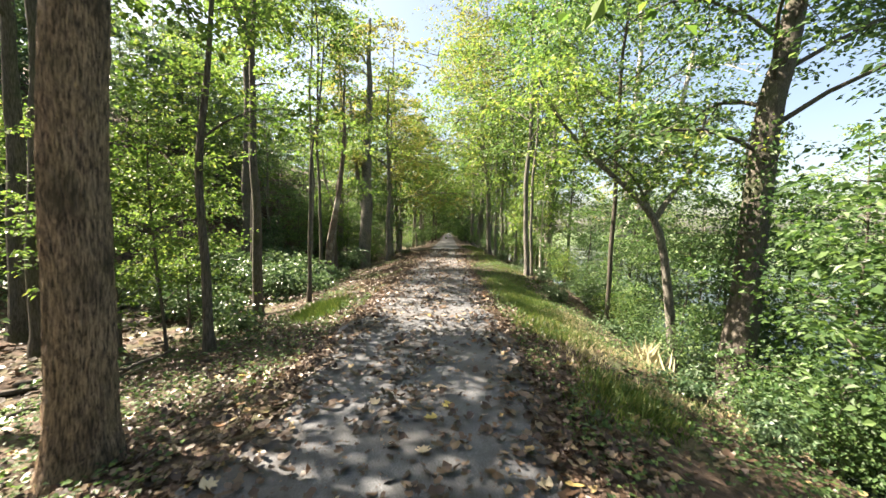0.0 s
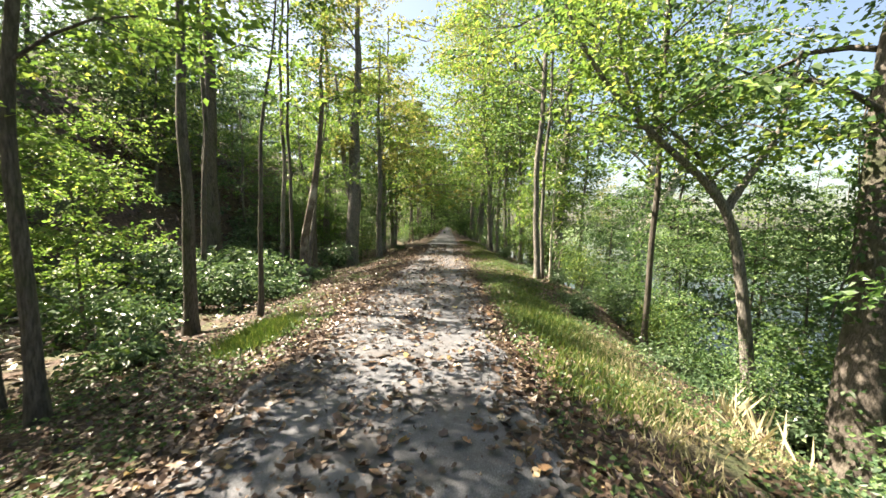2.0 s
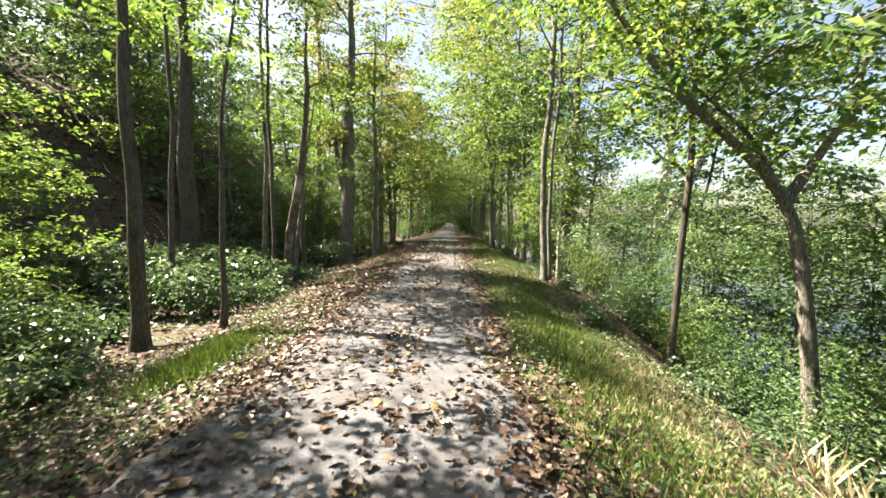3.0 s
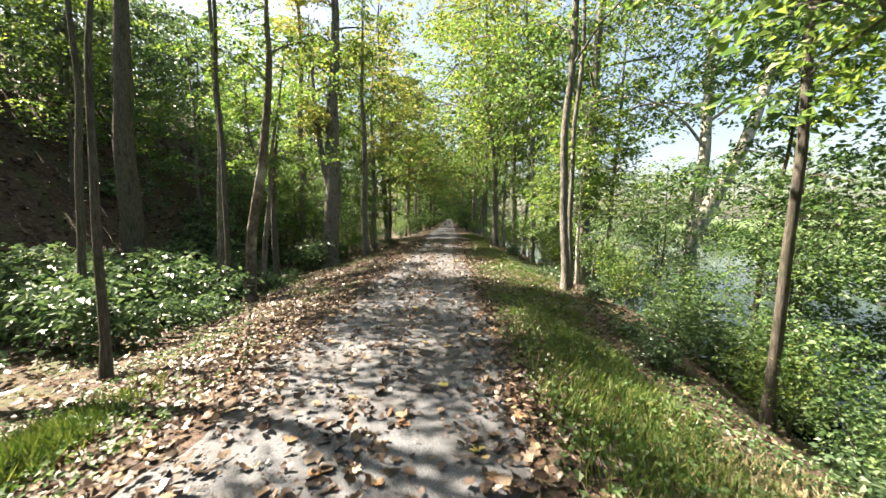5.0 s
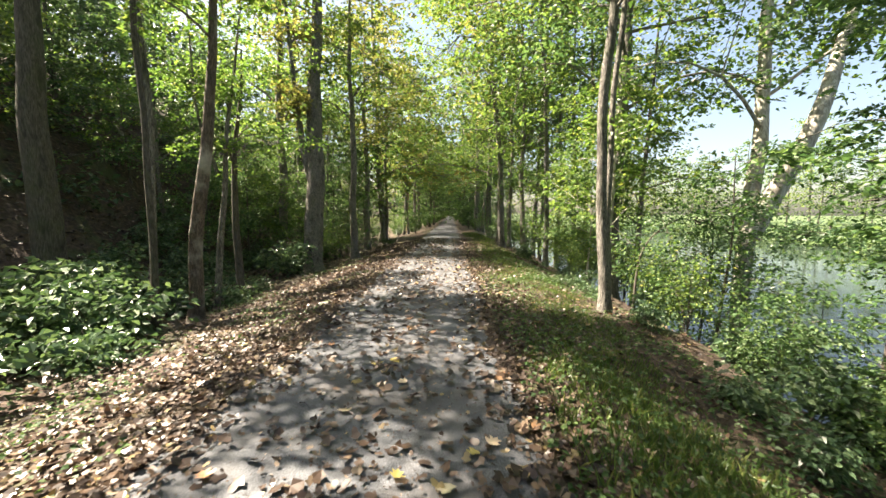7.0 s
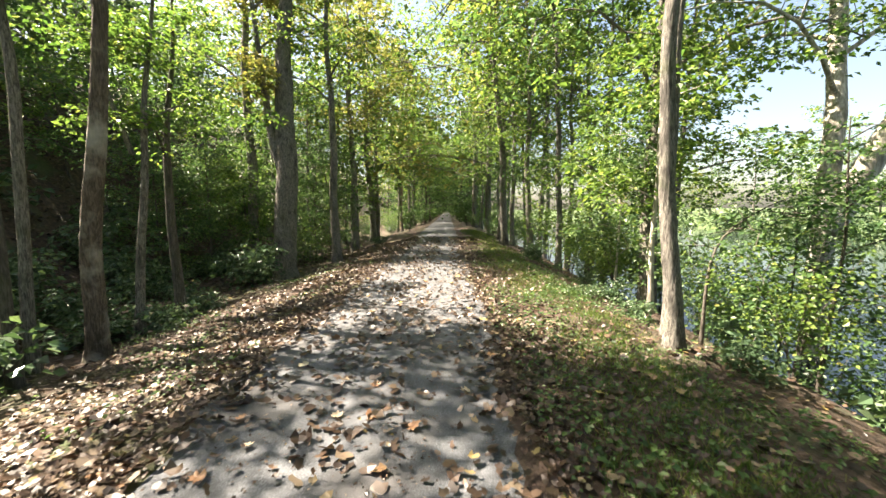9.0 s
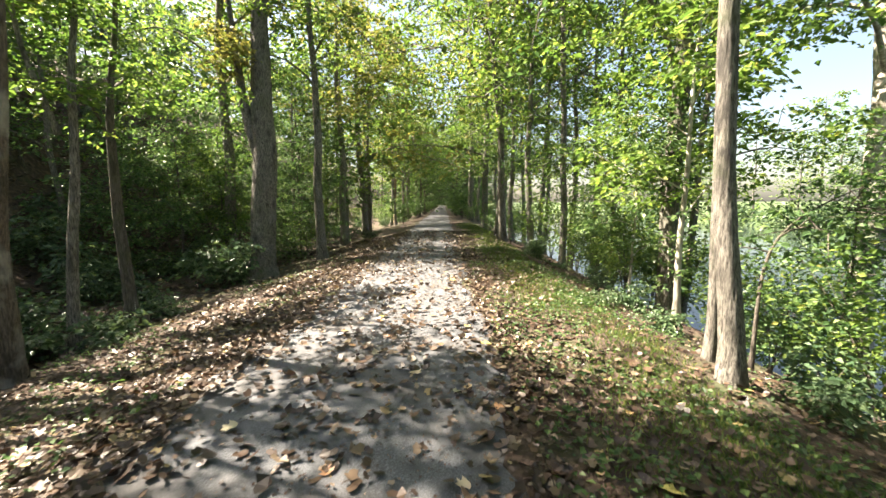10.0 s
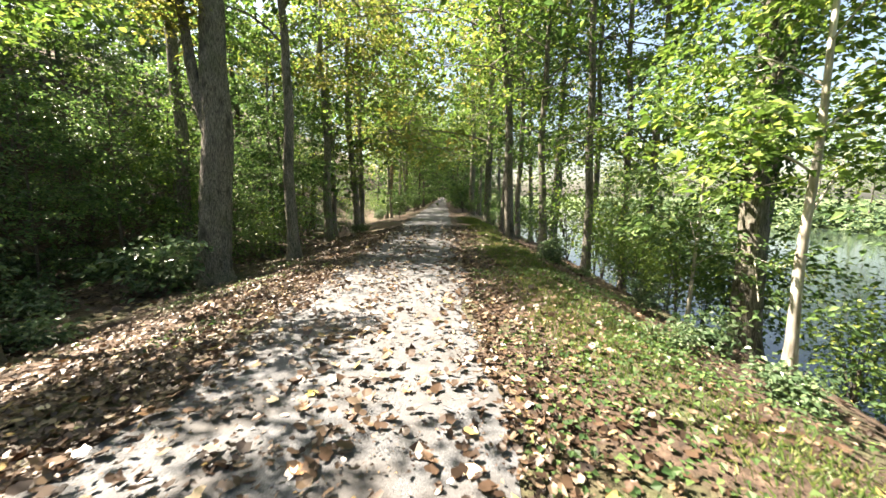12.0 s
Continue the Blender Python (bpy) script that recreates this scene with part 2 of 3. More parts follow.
xs = np.concatenate([[-1500, -600, -250, -120, -70], np.arange(-50, -12, 1.5), np.arange(-12, 10, 0.22), np.arange(10, 90, 4), [120, 250, 600, 1500]])
ys = np.concatenate([[-1500, -600, -200, -80, -40], np.arange(-20, -2, 1.5), np.arange(-2, 34, 0.25), np.arange(34, 130, 2), [180, 300, 700, 1500]])
tagged(sheet("ground", xs, ys, 0, GROUND), "leaf-strewn brown forest floor on a bank above the canal", "ground", kind="structure")


def trail_shape():
    ys = np.concatenate([np.arange(-20, -1, 1.0), np.arange(-1, 34, 0.2), np.arange(34, 300, 2)])
    us = np.linspace(-1, 1, 15)
    edge_l = 1.22 + 0.10 * np.sin(ys * 1.3) + 0.07 * np.sin(ys * 3.1 + 1) + rng.normal(0, 0.03, len(ys))
    edge_r = 1.20 + 0.10 * np.sin(ys * 1.1 + 2) + 0.06 * np.sin(ys * 3.7) + rng.normal(0, 0.03, len(ys))
    U = np.where(us[None] < 0, us[None] * edge_l[:, None], us[None] * edge_r[:, None])
    Y = np.repeat(ys[:, None], 15, 1)
    X = U + middle(Y)
    ruts = -0.02 * np.exp(-((U + 0.7) / 0.28) ** 2) - 0.02 * np.exp(-((U - 0.6) / 0.28) ** 2)
    Z = np.maximum(height(X, Y), 0) + 0.028 * (1 - np.abs(us)[None] ** 6) + 0.006 + ruts * 0.6
    g = Geo()
    k = (np.arange(len(ys) - 1)[:, None] * 15 + np.arange(14)[None]).reshape(-1, 1)
    g.add(np.stack([X, Y, Z], -1).reshape(-1, 3), k + [0, 1, 16, 15])
    return part("trail", g, TRAIL, None, smooth=True)


tagged(trail_shape(), "grey crushed-stone trail with worn wheel tracks", "trail", kind="structure")
WATER_LEVEL = -1.75
tagged(sheet("water", np.array([3.0, 20, 47]), np.array([-300.0, 0, 60, 400]), 0, WATER, lambda x, y: 0 * x + WATER_LEVEL), "still canal water reflecting sky and trees", "water", kind="structure")

# ---- trees ----


def tree(name, label, path, dbh, crown_base, top, reach, limbs, leaf, per, bark=BARK, foliage=LEAF_YELLOW, sides=10, group="", forks=(), ridges=0, side_bias=None, category="tree"):
    """A tree whose trunk follows path, points in metres from the ground up; its crown runs from crown_base up to top."""
    base = np.array(path[0], float)
    root = new(name)
    root.location = base
    knots = np.array(path, float) - base
    if knots[-1, 2] < top:
        lean = (knots[-1] - knots[-2]) / max(knots[-1, 2] - knots[-2, 2], 0.1)
        knots = np.vstack([knots, knots[-1] + lean * np.array([0.5, 0.5, 1]) * (top - knots[-1, 2])])
    kd = np.concatenate([[0], np.cumsum(np.linalg.norm(np.diff(knots, axis=0), axis=1))])
    total = kd[-1]
    d = np.linspace(0, total, max(14, int(total / 0.45)))
    if ridges:
        d = np.concatenate([np.arange(0, 6, 0.05), np.arange(6, total, 0.4)])
    line = np.stack([np.interp(d, kd, knots[:, i]) for i in range(3)], -1)
    for _ in range(40 if ridges else 3):
        line[1:-1] = (line[:-2] + 2 * line[1:-1] + line[2:]) / 4
    ph = rng.uniform(0, 6, 4)
    sway = 0.05 * (1 - np.exp(-d))
    line[:, 0] += sway * (np.sin(d * 0.9 + ph[0]) - math.sin(ph[0]) + 0.4 * np.sin(d * 2.3 + ph[1]))
    line[:, 1] += sway * (np.sin(d * 0.8 + ph[2]) - math.sin(ph[2]))
    r = dbh / 2 * (1 - 0.80 * (d / total) ** 1.1) + dbh * 0.22 * np.exp(-d / 0.22)
    pre = np.array([[0, 0, -0.45]]) + line[:1]
    g = Geo()
    g.tube(np.vstack([pre, line]), np.concatenate([[r[0] * 1.15], r]), sides, 0.05, ridges)
    part("trunk", g, bark, root, smooth=True)
    crown, twigs = Geo(), Geo()

    def limb(start, end, r0, droop=0.0):
        s, e = np.array(start, float), np.array(end, float)
        q = np.linspace(0, 1, 6)[:, None]
        span = np.linalg.norm(e - s)
        bend = rng.normal(0, 0.06 * span, 3)
        pts = s + (e - s) * q + np.sin(q * np.pi) * bend + np.array([0, 0, 1]) * (0.12 * span * np.sin(q * np.pi) - droop * q ** 2)
        lg = Geo()
        lg.tube(pts, r0 * (1 - 0.85 * q[:, 0]), 5, 0.06)
        part("limb", lg, bark, root, smooth=True)
        return pts

    def spray(pts, scale=1.0):
        for f in (0.45, 0.65, 0.82, 1.0):
            c = pts[min(5, int(f * 5 + 0.5))]
            for _ in range(3):
                tip = c + np.array([rng.normal(0, 0.5), rng.normal(0, 0.5), rng.normal(0.0, 0.3)]) * scale
                if rng.random() < 0.45:
                    q = np.linspace(0, 1, 2)[:, None]
                    twigs.tube(c + (tip - c) * q, 0.012 * scale * (1 - 0.6 * q[:, 0]), 3)
                clump(crown, tip, rng.uniform(0.3, 0.58) * scale, per, leaf)

    for ends, r0 in forks:
        pts = np.array(ends, float) - base
        q = np.linspace(0, len(pts) - 1, 4 * len(pts))
        fl = np.stack([np.interp(q, np.arange(len(pts)), pts[:, i]) for i in range(3)], -1)
        fl[1:-1] = (fl[:-2] + 2 * fl[1:-1] + fl[2:]) / 4
        lg = Geo()
        lg.tube(fl, r0 * (1 - 0.7 * q / q[-1]), 8, 0.05)
        part("limb", lg, bark, root, smooth=True)
        for k in range(3):
            s = fl[int(len(fl) * (0.5 + 0.16 * k))]
            spray(limb(s, s + np.array([rng.normal(0, 0.9), rng.normal(0, 0.9), rng.uniform(0.2, 0.9)]), r0 * 0.3))
    turn = rng.uniform(0, 6)
    for k in range(limbs):
        f = (k + 0.5) / limbs
        z = crown_base + (top - crown_base) * f * 0.95
        i = int(np.argmin(np.abs(line[:, 2] - z)))
        turn += 2.4 + rng.normal(0, 0.3)
        a = turn
        if side_bias is not None and rng.random() < 0.6:
            a = math.radians(side_bias) + rng.normal(0, 0.7)
        long = reach * rng.uniform(0.65, 1.1) * (1 - 0.55 * f ** 2)
        end = line[i] + np.array([math.cos(a), math.sin(a), rng.uniform(0.1, 0.5)]) * long
        spray(limb(line[i], end, max(0.012, min(0.06, r[i] * 0.4)), 0.12 * long), max(0.8, long / 2.2))
    tagged(part("branchwork", twigs, bark, root), kind="stuff")
    part("crown", crown, foliage, root)
    return tagged(root, label, category, group)


def at(x, y):
    return (x, y, float(height(x, y)) - 0.02)


def up(x, y, *rest):
    """A path that starts on the ground at x, y."""
    return [at(x, y), *rest]


# trees that stand by themselves beside the trail
tree("tree", "thick reddish-brown shaggy-barked tree trunk close to the trail", up(-2.64, 2.85, (-2.66, 2.9, 4)), 0.42, 7, 13, 3.0, 4, 0.13, 40, BARK_RED, sides=72, ridges=26)
tree("tree", "dark old tree trunk in the shady hollow", up(-9.0, 8.4, (-9.1, 8.4, 5)), 0.42, 6, 11, 2.6, 5, 0.12, 36, BARK_DARK)
tree("tree", "slim dark straight young tree on the slope", up(-3.8, 6.4, (-3.75, 6.35, 3), (-3.6, 6.3, 5)), 0.16, 3.4, 8, 2.2, 7, 0.11, 45, BARK_DARK)
tree("tree", "dark forked tree with a V-shaped crotch", up(-5.05, 10.75, (-5.1, 10.7, 6.6)), 0.27, 5.5, 11, 2.0, 3, 0.11, 26, BARK_DARK, forks=[([(-5.1, 10.7, 6.2), (-5.6, 10.7, 7.6), (-5.9, 10.7, 10)], 0.1)])
tree("tree", "thin dark sapling leaning gently over the slope", up(-3.75, 11.1, (-3.6, 11.1, 3), (-3.3, 11.0, 6)), 0.12, 5.4, 7.5, 1.3, 3, 0.10, 18, BARK_DARK)
tree("tree", "massive dark straight trunk below the hillside", up(-8.65, 17.9, (-8.75, 18.0, 6)), 0.66, 9.5, 15, 2.4, 5, 0.14, 45, BARK_DARK)
# crown added high up so that its shadow reaches the right verge
tree("tree", "thin grey tree in the hollow", up(-5.7, 17.1, (-5.7, 17.1, 4)), 0.17, 9.5, 14, 2.0, 9, 0.13, 40)
tree("tree", "pale blotched tree leaning towards the trail", up(-5.15, 17.6, (-5.0, 17.55, 0.6), (-4.8, 17.5, 1.6), (-4.5, 17.4, 3.6), (-4.3, 17.3, 6)), 0.31, 5.5, 9.5, 2.0, 4, 0.12, 32, BARK_BLOTCH, sides=32, ridges=14)
tree("tree", "dark slender tree leaning over", up(-5.45, 20.15, (-5.4, 20.1, 2), (-5.2, 20.2, 5)), 0.24, 2.8, 7, 2.0, 4, 0.12, 45, BARK_DARK)
tree("tree", "thin tree with a fork in the hollow", up(-5.3, 18.7, (-5.1, 18.7, 3), (-4.5, 18.8, 6)), 0.18, 3.6, 7.5, 2.0, 3, 0.12, 40, forks=[([(-5.15, 18.7, 2.6), (-5.6, 18.7, 4.0), (-5.7, 18.7, 6.5)], 0.05)])
# here too the high crown is added to shade the right verge
tree("tree", "thin dark tree in deep shade", up(-5.0, 16.2, (-5.1, 16.2, 4)), 0.14, 9.5, 14.5, 2.2, 10, 0.13, 42, BARK_DARK)
tree("tree", "great tree with grey peeling furrowed bark", up(-4.95, 24.9, (-4.95, 25.2, 3), (-4.9, 25.6, 7)), 0.78, 8.5, 16, 4.0, 9, 0.15, 50, BARK, LEAF_TAN, sides=64, ridges=34, side_bias=200,
     forks=[([(-5.0, 25.2, 3.0), (-5.35, 25.3, 4.2), (-5.6, 25.4, 6.0), (-6.0, 25.5, 10)], 0.2)])
tree("tree", "grey tree standing behind a thicker one", up(-7.0, 27.0, (-7.1, 27.3, 5)), 0.42, 6, 18, 4.5, 12, 0.16, 50, BARK)
tree("tree", "grey smooth-barked tree at the trail edge", up(-3.65, 27.0, (-3.75, 27.1, 5)), 0.36, 6, 13, 3.2, 8, 0.15, 45, BARK)
tree("tree", "straight grey tree at the trail edge", up(-4.3, 33.3, (-4.4, 33.3, 5)), 0.38, 5.5, 13.5, 3.6, 9, 0.17, 45, BARK, LEAF_TAN, side_bias=0)
tree("tree", "straight grey tree at the trail edge", up(-4.5, 42.3, (-4.5, 42.3, 5)), 0.36, 5, 14.5, 4.5, 10, 0.20, 45, BARK, LEAF_TAN, side_bias=0)
tree("tree", "reddish tree at the trail edge", up(-3.9, 55, (-3.8, 55, 5)), 0.42, 5, 17, 5, 11, 0.24, 40, BARK_RED, LEAF_YELLOW, side_bias=0)
tree("tree", "straight grey tree on the grassy canal bank", up(3.5, 16.12, (3.53, 16.35, 2), (3.65, 16.5, 6)), 0.205, 5.2, 18, 3.8, 16, 0.14, 36, BARK, LEAF_YELLOW, sides=48, ridges=20)
tree("tree", "slender grey tree close behind a thicker one", up(3.88, 16.96, (3.88, 16.97, 1.2), (3.93, 17.0, 3.5), (4.05, 17.05, 6)), 0.135, 8, 15, 3.0, 9, 0.15, 45, BARK, sides=32, ridges=14)
tree("tree", "pale thin sapling with fresh leaves on the canal bank", up(4.8, 19.15, (4.83, 19.2, 0.4), (4.9, 19.3, 2.5)), 0.12, 1.6, 6, 1.7, 9, 0.12, 45, BARK_PALE, LEAF_YELLOW)
tree("tree", "thick dark leaning tree with climbing leaves", up(5.6, 20.8, (5.7, 21.0, 3), (5.95, 21.2, 6)), 0.40, 4.6, 18, 4.2, 17, 0.15, 38, BARK, LEAF_GREEN, sides=48, ridges=20)
tree("tree", "bare arching sapling beside the grassy bank", up(4.5, 17.1, (4.6, 17.15, 0.4), (4.82, 17.35, 1.07), (5.6, 17.6, 1.5), (6.3, 17.7, 1.75)), 0.055, 1.3, 1.8, 0.7, 2, 0.10, 14, BARK_DARK, LEAF_GREEN)
tree("tree", "leafy sapling overhanging the verge", up(4.9, 3.0, (4.8, 3.0, 1.5), (4.4, 3.0, 3)), 0.06, 1.1, 3.6, 1.3, 8, 0.10, 40, BARK_DARK, LEAF_DEEP)
tree("tree", "leafy green sapling above the water", up(5.25, 3.4, (5.35, 3.4, 2)), 0.08, 0.8, 5, 1.3, 9, 0.10, 40, BARK_DARK, LEAF_DEEP)
tree("tree", "leafy green sapling above the water", up(5.5, 5.2, (5.7, 5.2, 2)), 0.07, 0.4, 4.2, 1.1, 9, 0.10, 40, BARK_DARK, LEAF_DEEP)
tree("tree", "thin straight tree low on the canal bank", up(4.95, 11.6, (4.9, 11.6, 2), (5.1, 11.5, 6)), 0.15, 5.5, 15, 3.6, 15, 0.14, 50, BARK_DARK, LEAF_GREEN)
tree("tree", "crooked tree leaning out over the trail", [(5.5, 9.0, float(height(5.5, 9.0))), (5.25, 9.2, 0.4), (5.06, 9.37, 1.95), (4.45, 9.42, 2.5), (3.5, 9.46, 3.4), (2.6, 9.4, 4.3), (2.2, 9.4, 5.3)], 0.23, 4.0, 6.8, 1.6, 7, 0.115, 24, BARK, LEAF_YELLOW,
     forks=[([(5.06, 9.37, 1.9), (5.4, 9.4, 2.4), (6.0, 9.5, 3.2), (6.4, 9.6, 4.7)], 0.085), ([(3.75, 9.4, 3.15), (3.35, 9.5, 4.0), (3.1, 9.6, 5.5)], 0.05), ([(5.0, 9.4, 2.1), (4.7, 9.6, 2.9), (3.9, 9.7, 3.6)], 0.05)])
tree("tree", "big dark ivy-covered tree leaning out at the water's edge", up(5.75, 7.6, (6.2, 8.1, 0), (7.4, 8.9, 4.7), (8.0, 9.2, 7)), 0.62, 4.5, 18, 4.6, 26, 0.15, 70, BARK_DARK, LEAF_GREEN, sides=48, ridges=20)
tree("tree", "thin tree leaning over the water", up(6.8, 14.3, (6.97, 14.47, 1.5), (7.7, 14.7, 4)), 0.13, 3.0, 8, 2.2, 9, 0.12, 50, BARK_DARK, LEAF_GREEN)
tree("tree", "tall pale-barked tree with two great stems", up(8.8, 19.8, (9.0, 19.9, 1), (9.83, 20.84, 4.57), (10.4, 21.5, 9)), 0.50, 6.5, 20, 6.0, 18, 0.18, 45, BARK_PALE, forks=[([(9.0, 19.9, 1.0), (10.25, 19.48, 4.0), (12.3, 20.84, 7.78), (13.5, 21.6, 12)], 0.26)])
tree("tree", "slim pale sapling on the canal bank", up(5.05, 21.4, (5.14, 21.43, 1.2)), 0.07, 0.8, 4.5, 1.5, 9, 0.11, 45, BARK_PALE, LEAF_GREEN)
tree("tree", "grey tree on the canal bank", up(4.5, 33.3, (4.5, 33.3, 5)), 0.26, 6, 19, 6.5, 16, 0.17, 42, BARK, LEAF_YELLOW, side_bias=180)
tree("tree", "tall grey tree whose turning crown arches over the trail", up(4.7, 25.2, (4.7, 25.2, 4), (4.3, 25.2, 9)), 0.22, 8.5, 17, 6.5, 16, 0.15, 42, BARK, LEAF_TAN, side_bias=180)

# added trees, placed so that their crowns' shadows fall on trail and verge
tree("tree", "dark tree added to shade the trail", up(-6.8, 14.2, (-6.8, 14.2, 5)), 0.17, 8.0, 12.5, 2.0, 9, 0.13, 45, BARK_DARK)
tree("tree", "tall dark tree added to shade the trail", up(-6.6, 4.7, (-6.6, 4.7, 6)), 0.28, 8.0, 12.5, 2.8, 11, 0.15, 65, BARK_DARK)
tree("tree", "tall dark tree added to shade the trail", up(-7.6, 7.4, (-7.6, 7.4, 6)), 0.3, 9.0, 13.5, 2.4, 8, 0.14, 45, BARK_DARK)

# woodland of a few kinds of tree, each standing many times
patterns = []
for i, (bark, foliage, dbh, base, top, reach, limbs, leaf, per) in enumerate((
        (BARK, LEAF_YELLOW, 0.26, 3.5, 13, 3.4, 13, 0.155, 35), (BARK_DARK, LEAF_YELLOW, 0.18, 2.2, 10, 2.8, 13, 0.145, 35), (BARK, LEAF_GREEN, 0.24, 2.8, 12, 3.2, 13, 0.155, 35),
        (BARK_RED, LEAF_TAN, 0.30, 4.0, 14, 3.8, 13, 0.18, 30), (BARK_DARK, LEAF_YELLOW, 0.09, 1.2, 6, 2.0, 11, 0.11, 38),
        (BARK, LEAF_YELLOW, 0.32, 3.0, 15, 5.0, 12, 0.34, 10), (BARK, LEAF_TAN, 0.34, 3.5, 16, 5.0, 12, 0.34, 10), (BARK_DARK, LEAF_DEEP, 0.28, 1.2, 13, 4.5, 14, 0.30, 14),
        (BARK, LEAF_YELLOW, 0.28, 4.6, 12, 5.2, 13, 0.19, 30), (BARK_DARK, LEAF_GREEN, 0.08, 0.3, 4.6, 1.9, 12, 0.09, 38),
        (BARK_DARK, LEAF_BLUE, 0.24, 0.8, 11, 3.8, 12, 0.32, 20))):
    patterns.append(tree("tree", ("tall grey woodland tree with yellow-green leaves", "dark slender woodland tree with yellow-green leaves", "grey woodland tree with fresh green leaves",
                                  "tall woodland tree with tan autumn leaves", "low understorey sapling in layered yellow-green leaf", "spreading yellow-green tree arching over the trail",
                                  "spreading tree with tan autumn leaves", "low-branched full green tree", "tree with long limbs arching high over the trail", "bushy green young tree at the water's edge", "full dark-leaved tree on the shady hillside")[i],
                         [(0, 0, 0), (0.1, 0, 4)], dbh, base, top, reach, limbs, leaf, per, bark, foliage, 8, "woodland trees"))


GLADES = ((-10.5, 6.0, 1.8),)


def plant(ob, x, y, size, sink=0.05):
    m = pose(x, y, float(height(x, y)) - sink, rng.normal(0, 2), rng.normal(0, 2), rng.uniform(0, 360)) @ Matrix.Scale(size, 4)
    if ob.name.startswith("tree") and any((x - a) ** 2 + (y - b) ** 2 < r * r for a, b, r in GLADES):
        return None
    return copy_thing(ob, m)


# open spots in the wood, through which the sun falls on the trail
CLEARINGS = ((-8.3, 12.0, 3.4), (-8.5, 15.2, 2.6), (-8.0, 20.6, 3.6), (-12.0, 17.2, 2.7), (-16.5, 19.0, 2.3), (-10.0, 7.6, 2.6), (-14.0, 9.5, 2.4), (-7.2, 5.4, 2.2))


def scatter(n, ulo, uhi, ylo, yhi, gap, kinds, weights, size, taken):
    """Stands up to n of the kinds on the strip between two distances from the middle of the trail, none nearer than gap to another."""
    placed = 0
    for _ in range(n * 12):
        if placed >= n:
            break
        y = rng.uniform(ylo, yhi)
        x = rng.uniform(ulo, uhi) + float(middle(y))
        if any((x - a) ** 2 + (y - b) ** 2 < gap * gap for a, b in taken):
            continue
        if kinds[0].name.startswith("tree") and any((x - a) ** 2 + (y - b) ** 2 < r * r for a, b, r in CLEARINGS):
            continue
        taken.append((x, y))
        plant(kinds[rng.choice(len(kinds), p=weights)], x, y, rng.uniform(*size))
        placed += 1


near, far, arch, bank = patterns[:5], patterns[5:8], patterns[8:9], patterns[9:10]
hill = patterns[10:]
taken = [(-2.6, 2.75), (-3.8, 6.35), (-5, 10.7), (-3.7, 11), (-8, 17.7), (-5.7, 17), (-5.9, 18.9), (-5.4, 24.7), (-3.7, 27.2), (-4.2, 32.8), (-4.5, 42.3), (3.5, 16.1), (5.6, 20.8), (4.8, 19.2)]
scatter(10, -13, -6.5, 3, 30, 1.9, near, [0.1, 0.2, 0.1, 0.0, 0.6], (0.7, 0.95), taken)
scatter(13, -15, -4.9, 7, 12.2, 1.2, near[4:], [1.0], (0.7, 1.15), taken)
scatter(6, -10, -8.0, 14, 23, 1.4, bank, [1.0], (0.8, 1.1), taken)
scatter(7, -10, -5.2, 23, 34, 1.4, bank, [1.0], (0.8, 1.2), taken)
scatter(3, 5.8, 6.8, 13, 18.5, 1.2, bank, [1.0], (0.7, 1.05), taken)
scatter(6, 4.4, 6.6, 26, 46, 1.8, near[:3], [0.6, 0.1, 0.3], (0.85, 1.15), taken)
scatter(27, -25, -14.0, 14, 50, 2.0, hill, [1.0], (0.55, 0.85), taken)
scatter(16, -36, -14, -6, 60, 2.6, far, [0.45, 0.1, 0.45], (0.55, 0.85), taken)
scatter(7, -8, -5.2, 24, 46, 1.5, near, [0.1, 0.2, 0.6, 0.0, 0.1], (0.7, 0.9), taken)
for x, y, size in ((6.4, 25.4, 0.9), (7.2, 22.8, 0.85), (6.2, 29.0, 1.0)):
    taken.append((x, y))
    plant(near[0], x, y, size)
for x, y, size in ((6.4, -3.2, 1.15), (-4.9, 36.6, 1.05), (4.4, 28.4, 1.0)):
    taken.append((x, y))
    plant(arch[0], x, y, size)
for ob, x, y, size in ((far[1], 3.8, 39, 1.3), (far[1], -4.6, 41.0, 1.35), (far[0], -5.4, 47, 1.35), (far[2], -8.8, 34.5, 1.2), (far[2], -7.4, 40.5, 1.25), (arch[0], 3.7, 31, 1.3), (far[1], 3.6, 48, 1.35), (far[0], -3.2, 66, 1.3)):
    taken.append((x, y))
    plant(ob, x, y, size)
scatter(5, -4.6, -3.2, 38, 60, 2.4, arch, [1.0], (0.85, 1.05), taken)
scatter(5, 3.4, 4.6, 34, 60, 2.4, arch, [1.0], (0.8, 1.05), taken)
scatter(6, -4.4, -2.9, 56, 110, 3.0, far, [0.2, 0.2, 0.6], (1.0, 1.2), taken)
scatter(8, 2.9, 4.4, 44, 100, 3.0, far, [0.2, 0.1, 0.7], (1.15, 1.4), taken)
scatter(22, -8, -3.4, 36, 140, 2.0, far, [0.15, 0.15, 0.7], (0.75, 1.1), taken)
scatter(20, 3.6, 6.5, 32, 140, 2.0, far, [0.5, 0.1, 0.4], (0.75, 1.05), taken)
scatter(28, -3.2, -1.9, 54, 200, 2.5, far, [0.1, 0.1, 0.8], (0.7, 1.1), taken)
scatter(22, 1.9, 3.2, 54, 200, 2.5, far, [0.2, 0.1, 0.7], (0.7, 1.0), taken)
scatter(9, -6, -2.6, 140, 250, 2.0, far, [0.1, 0.05, 0.85], (0.8, 1.1), taken)
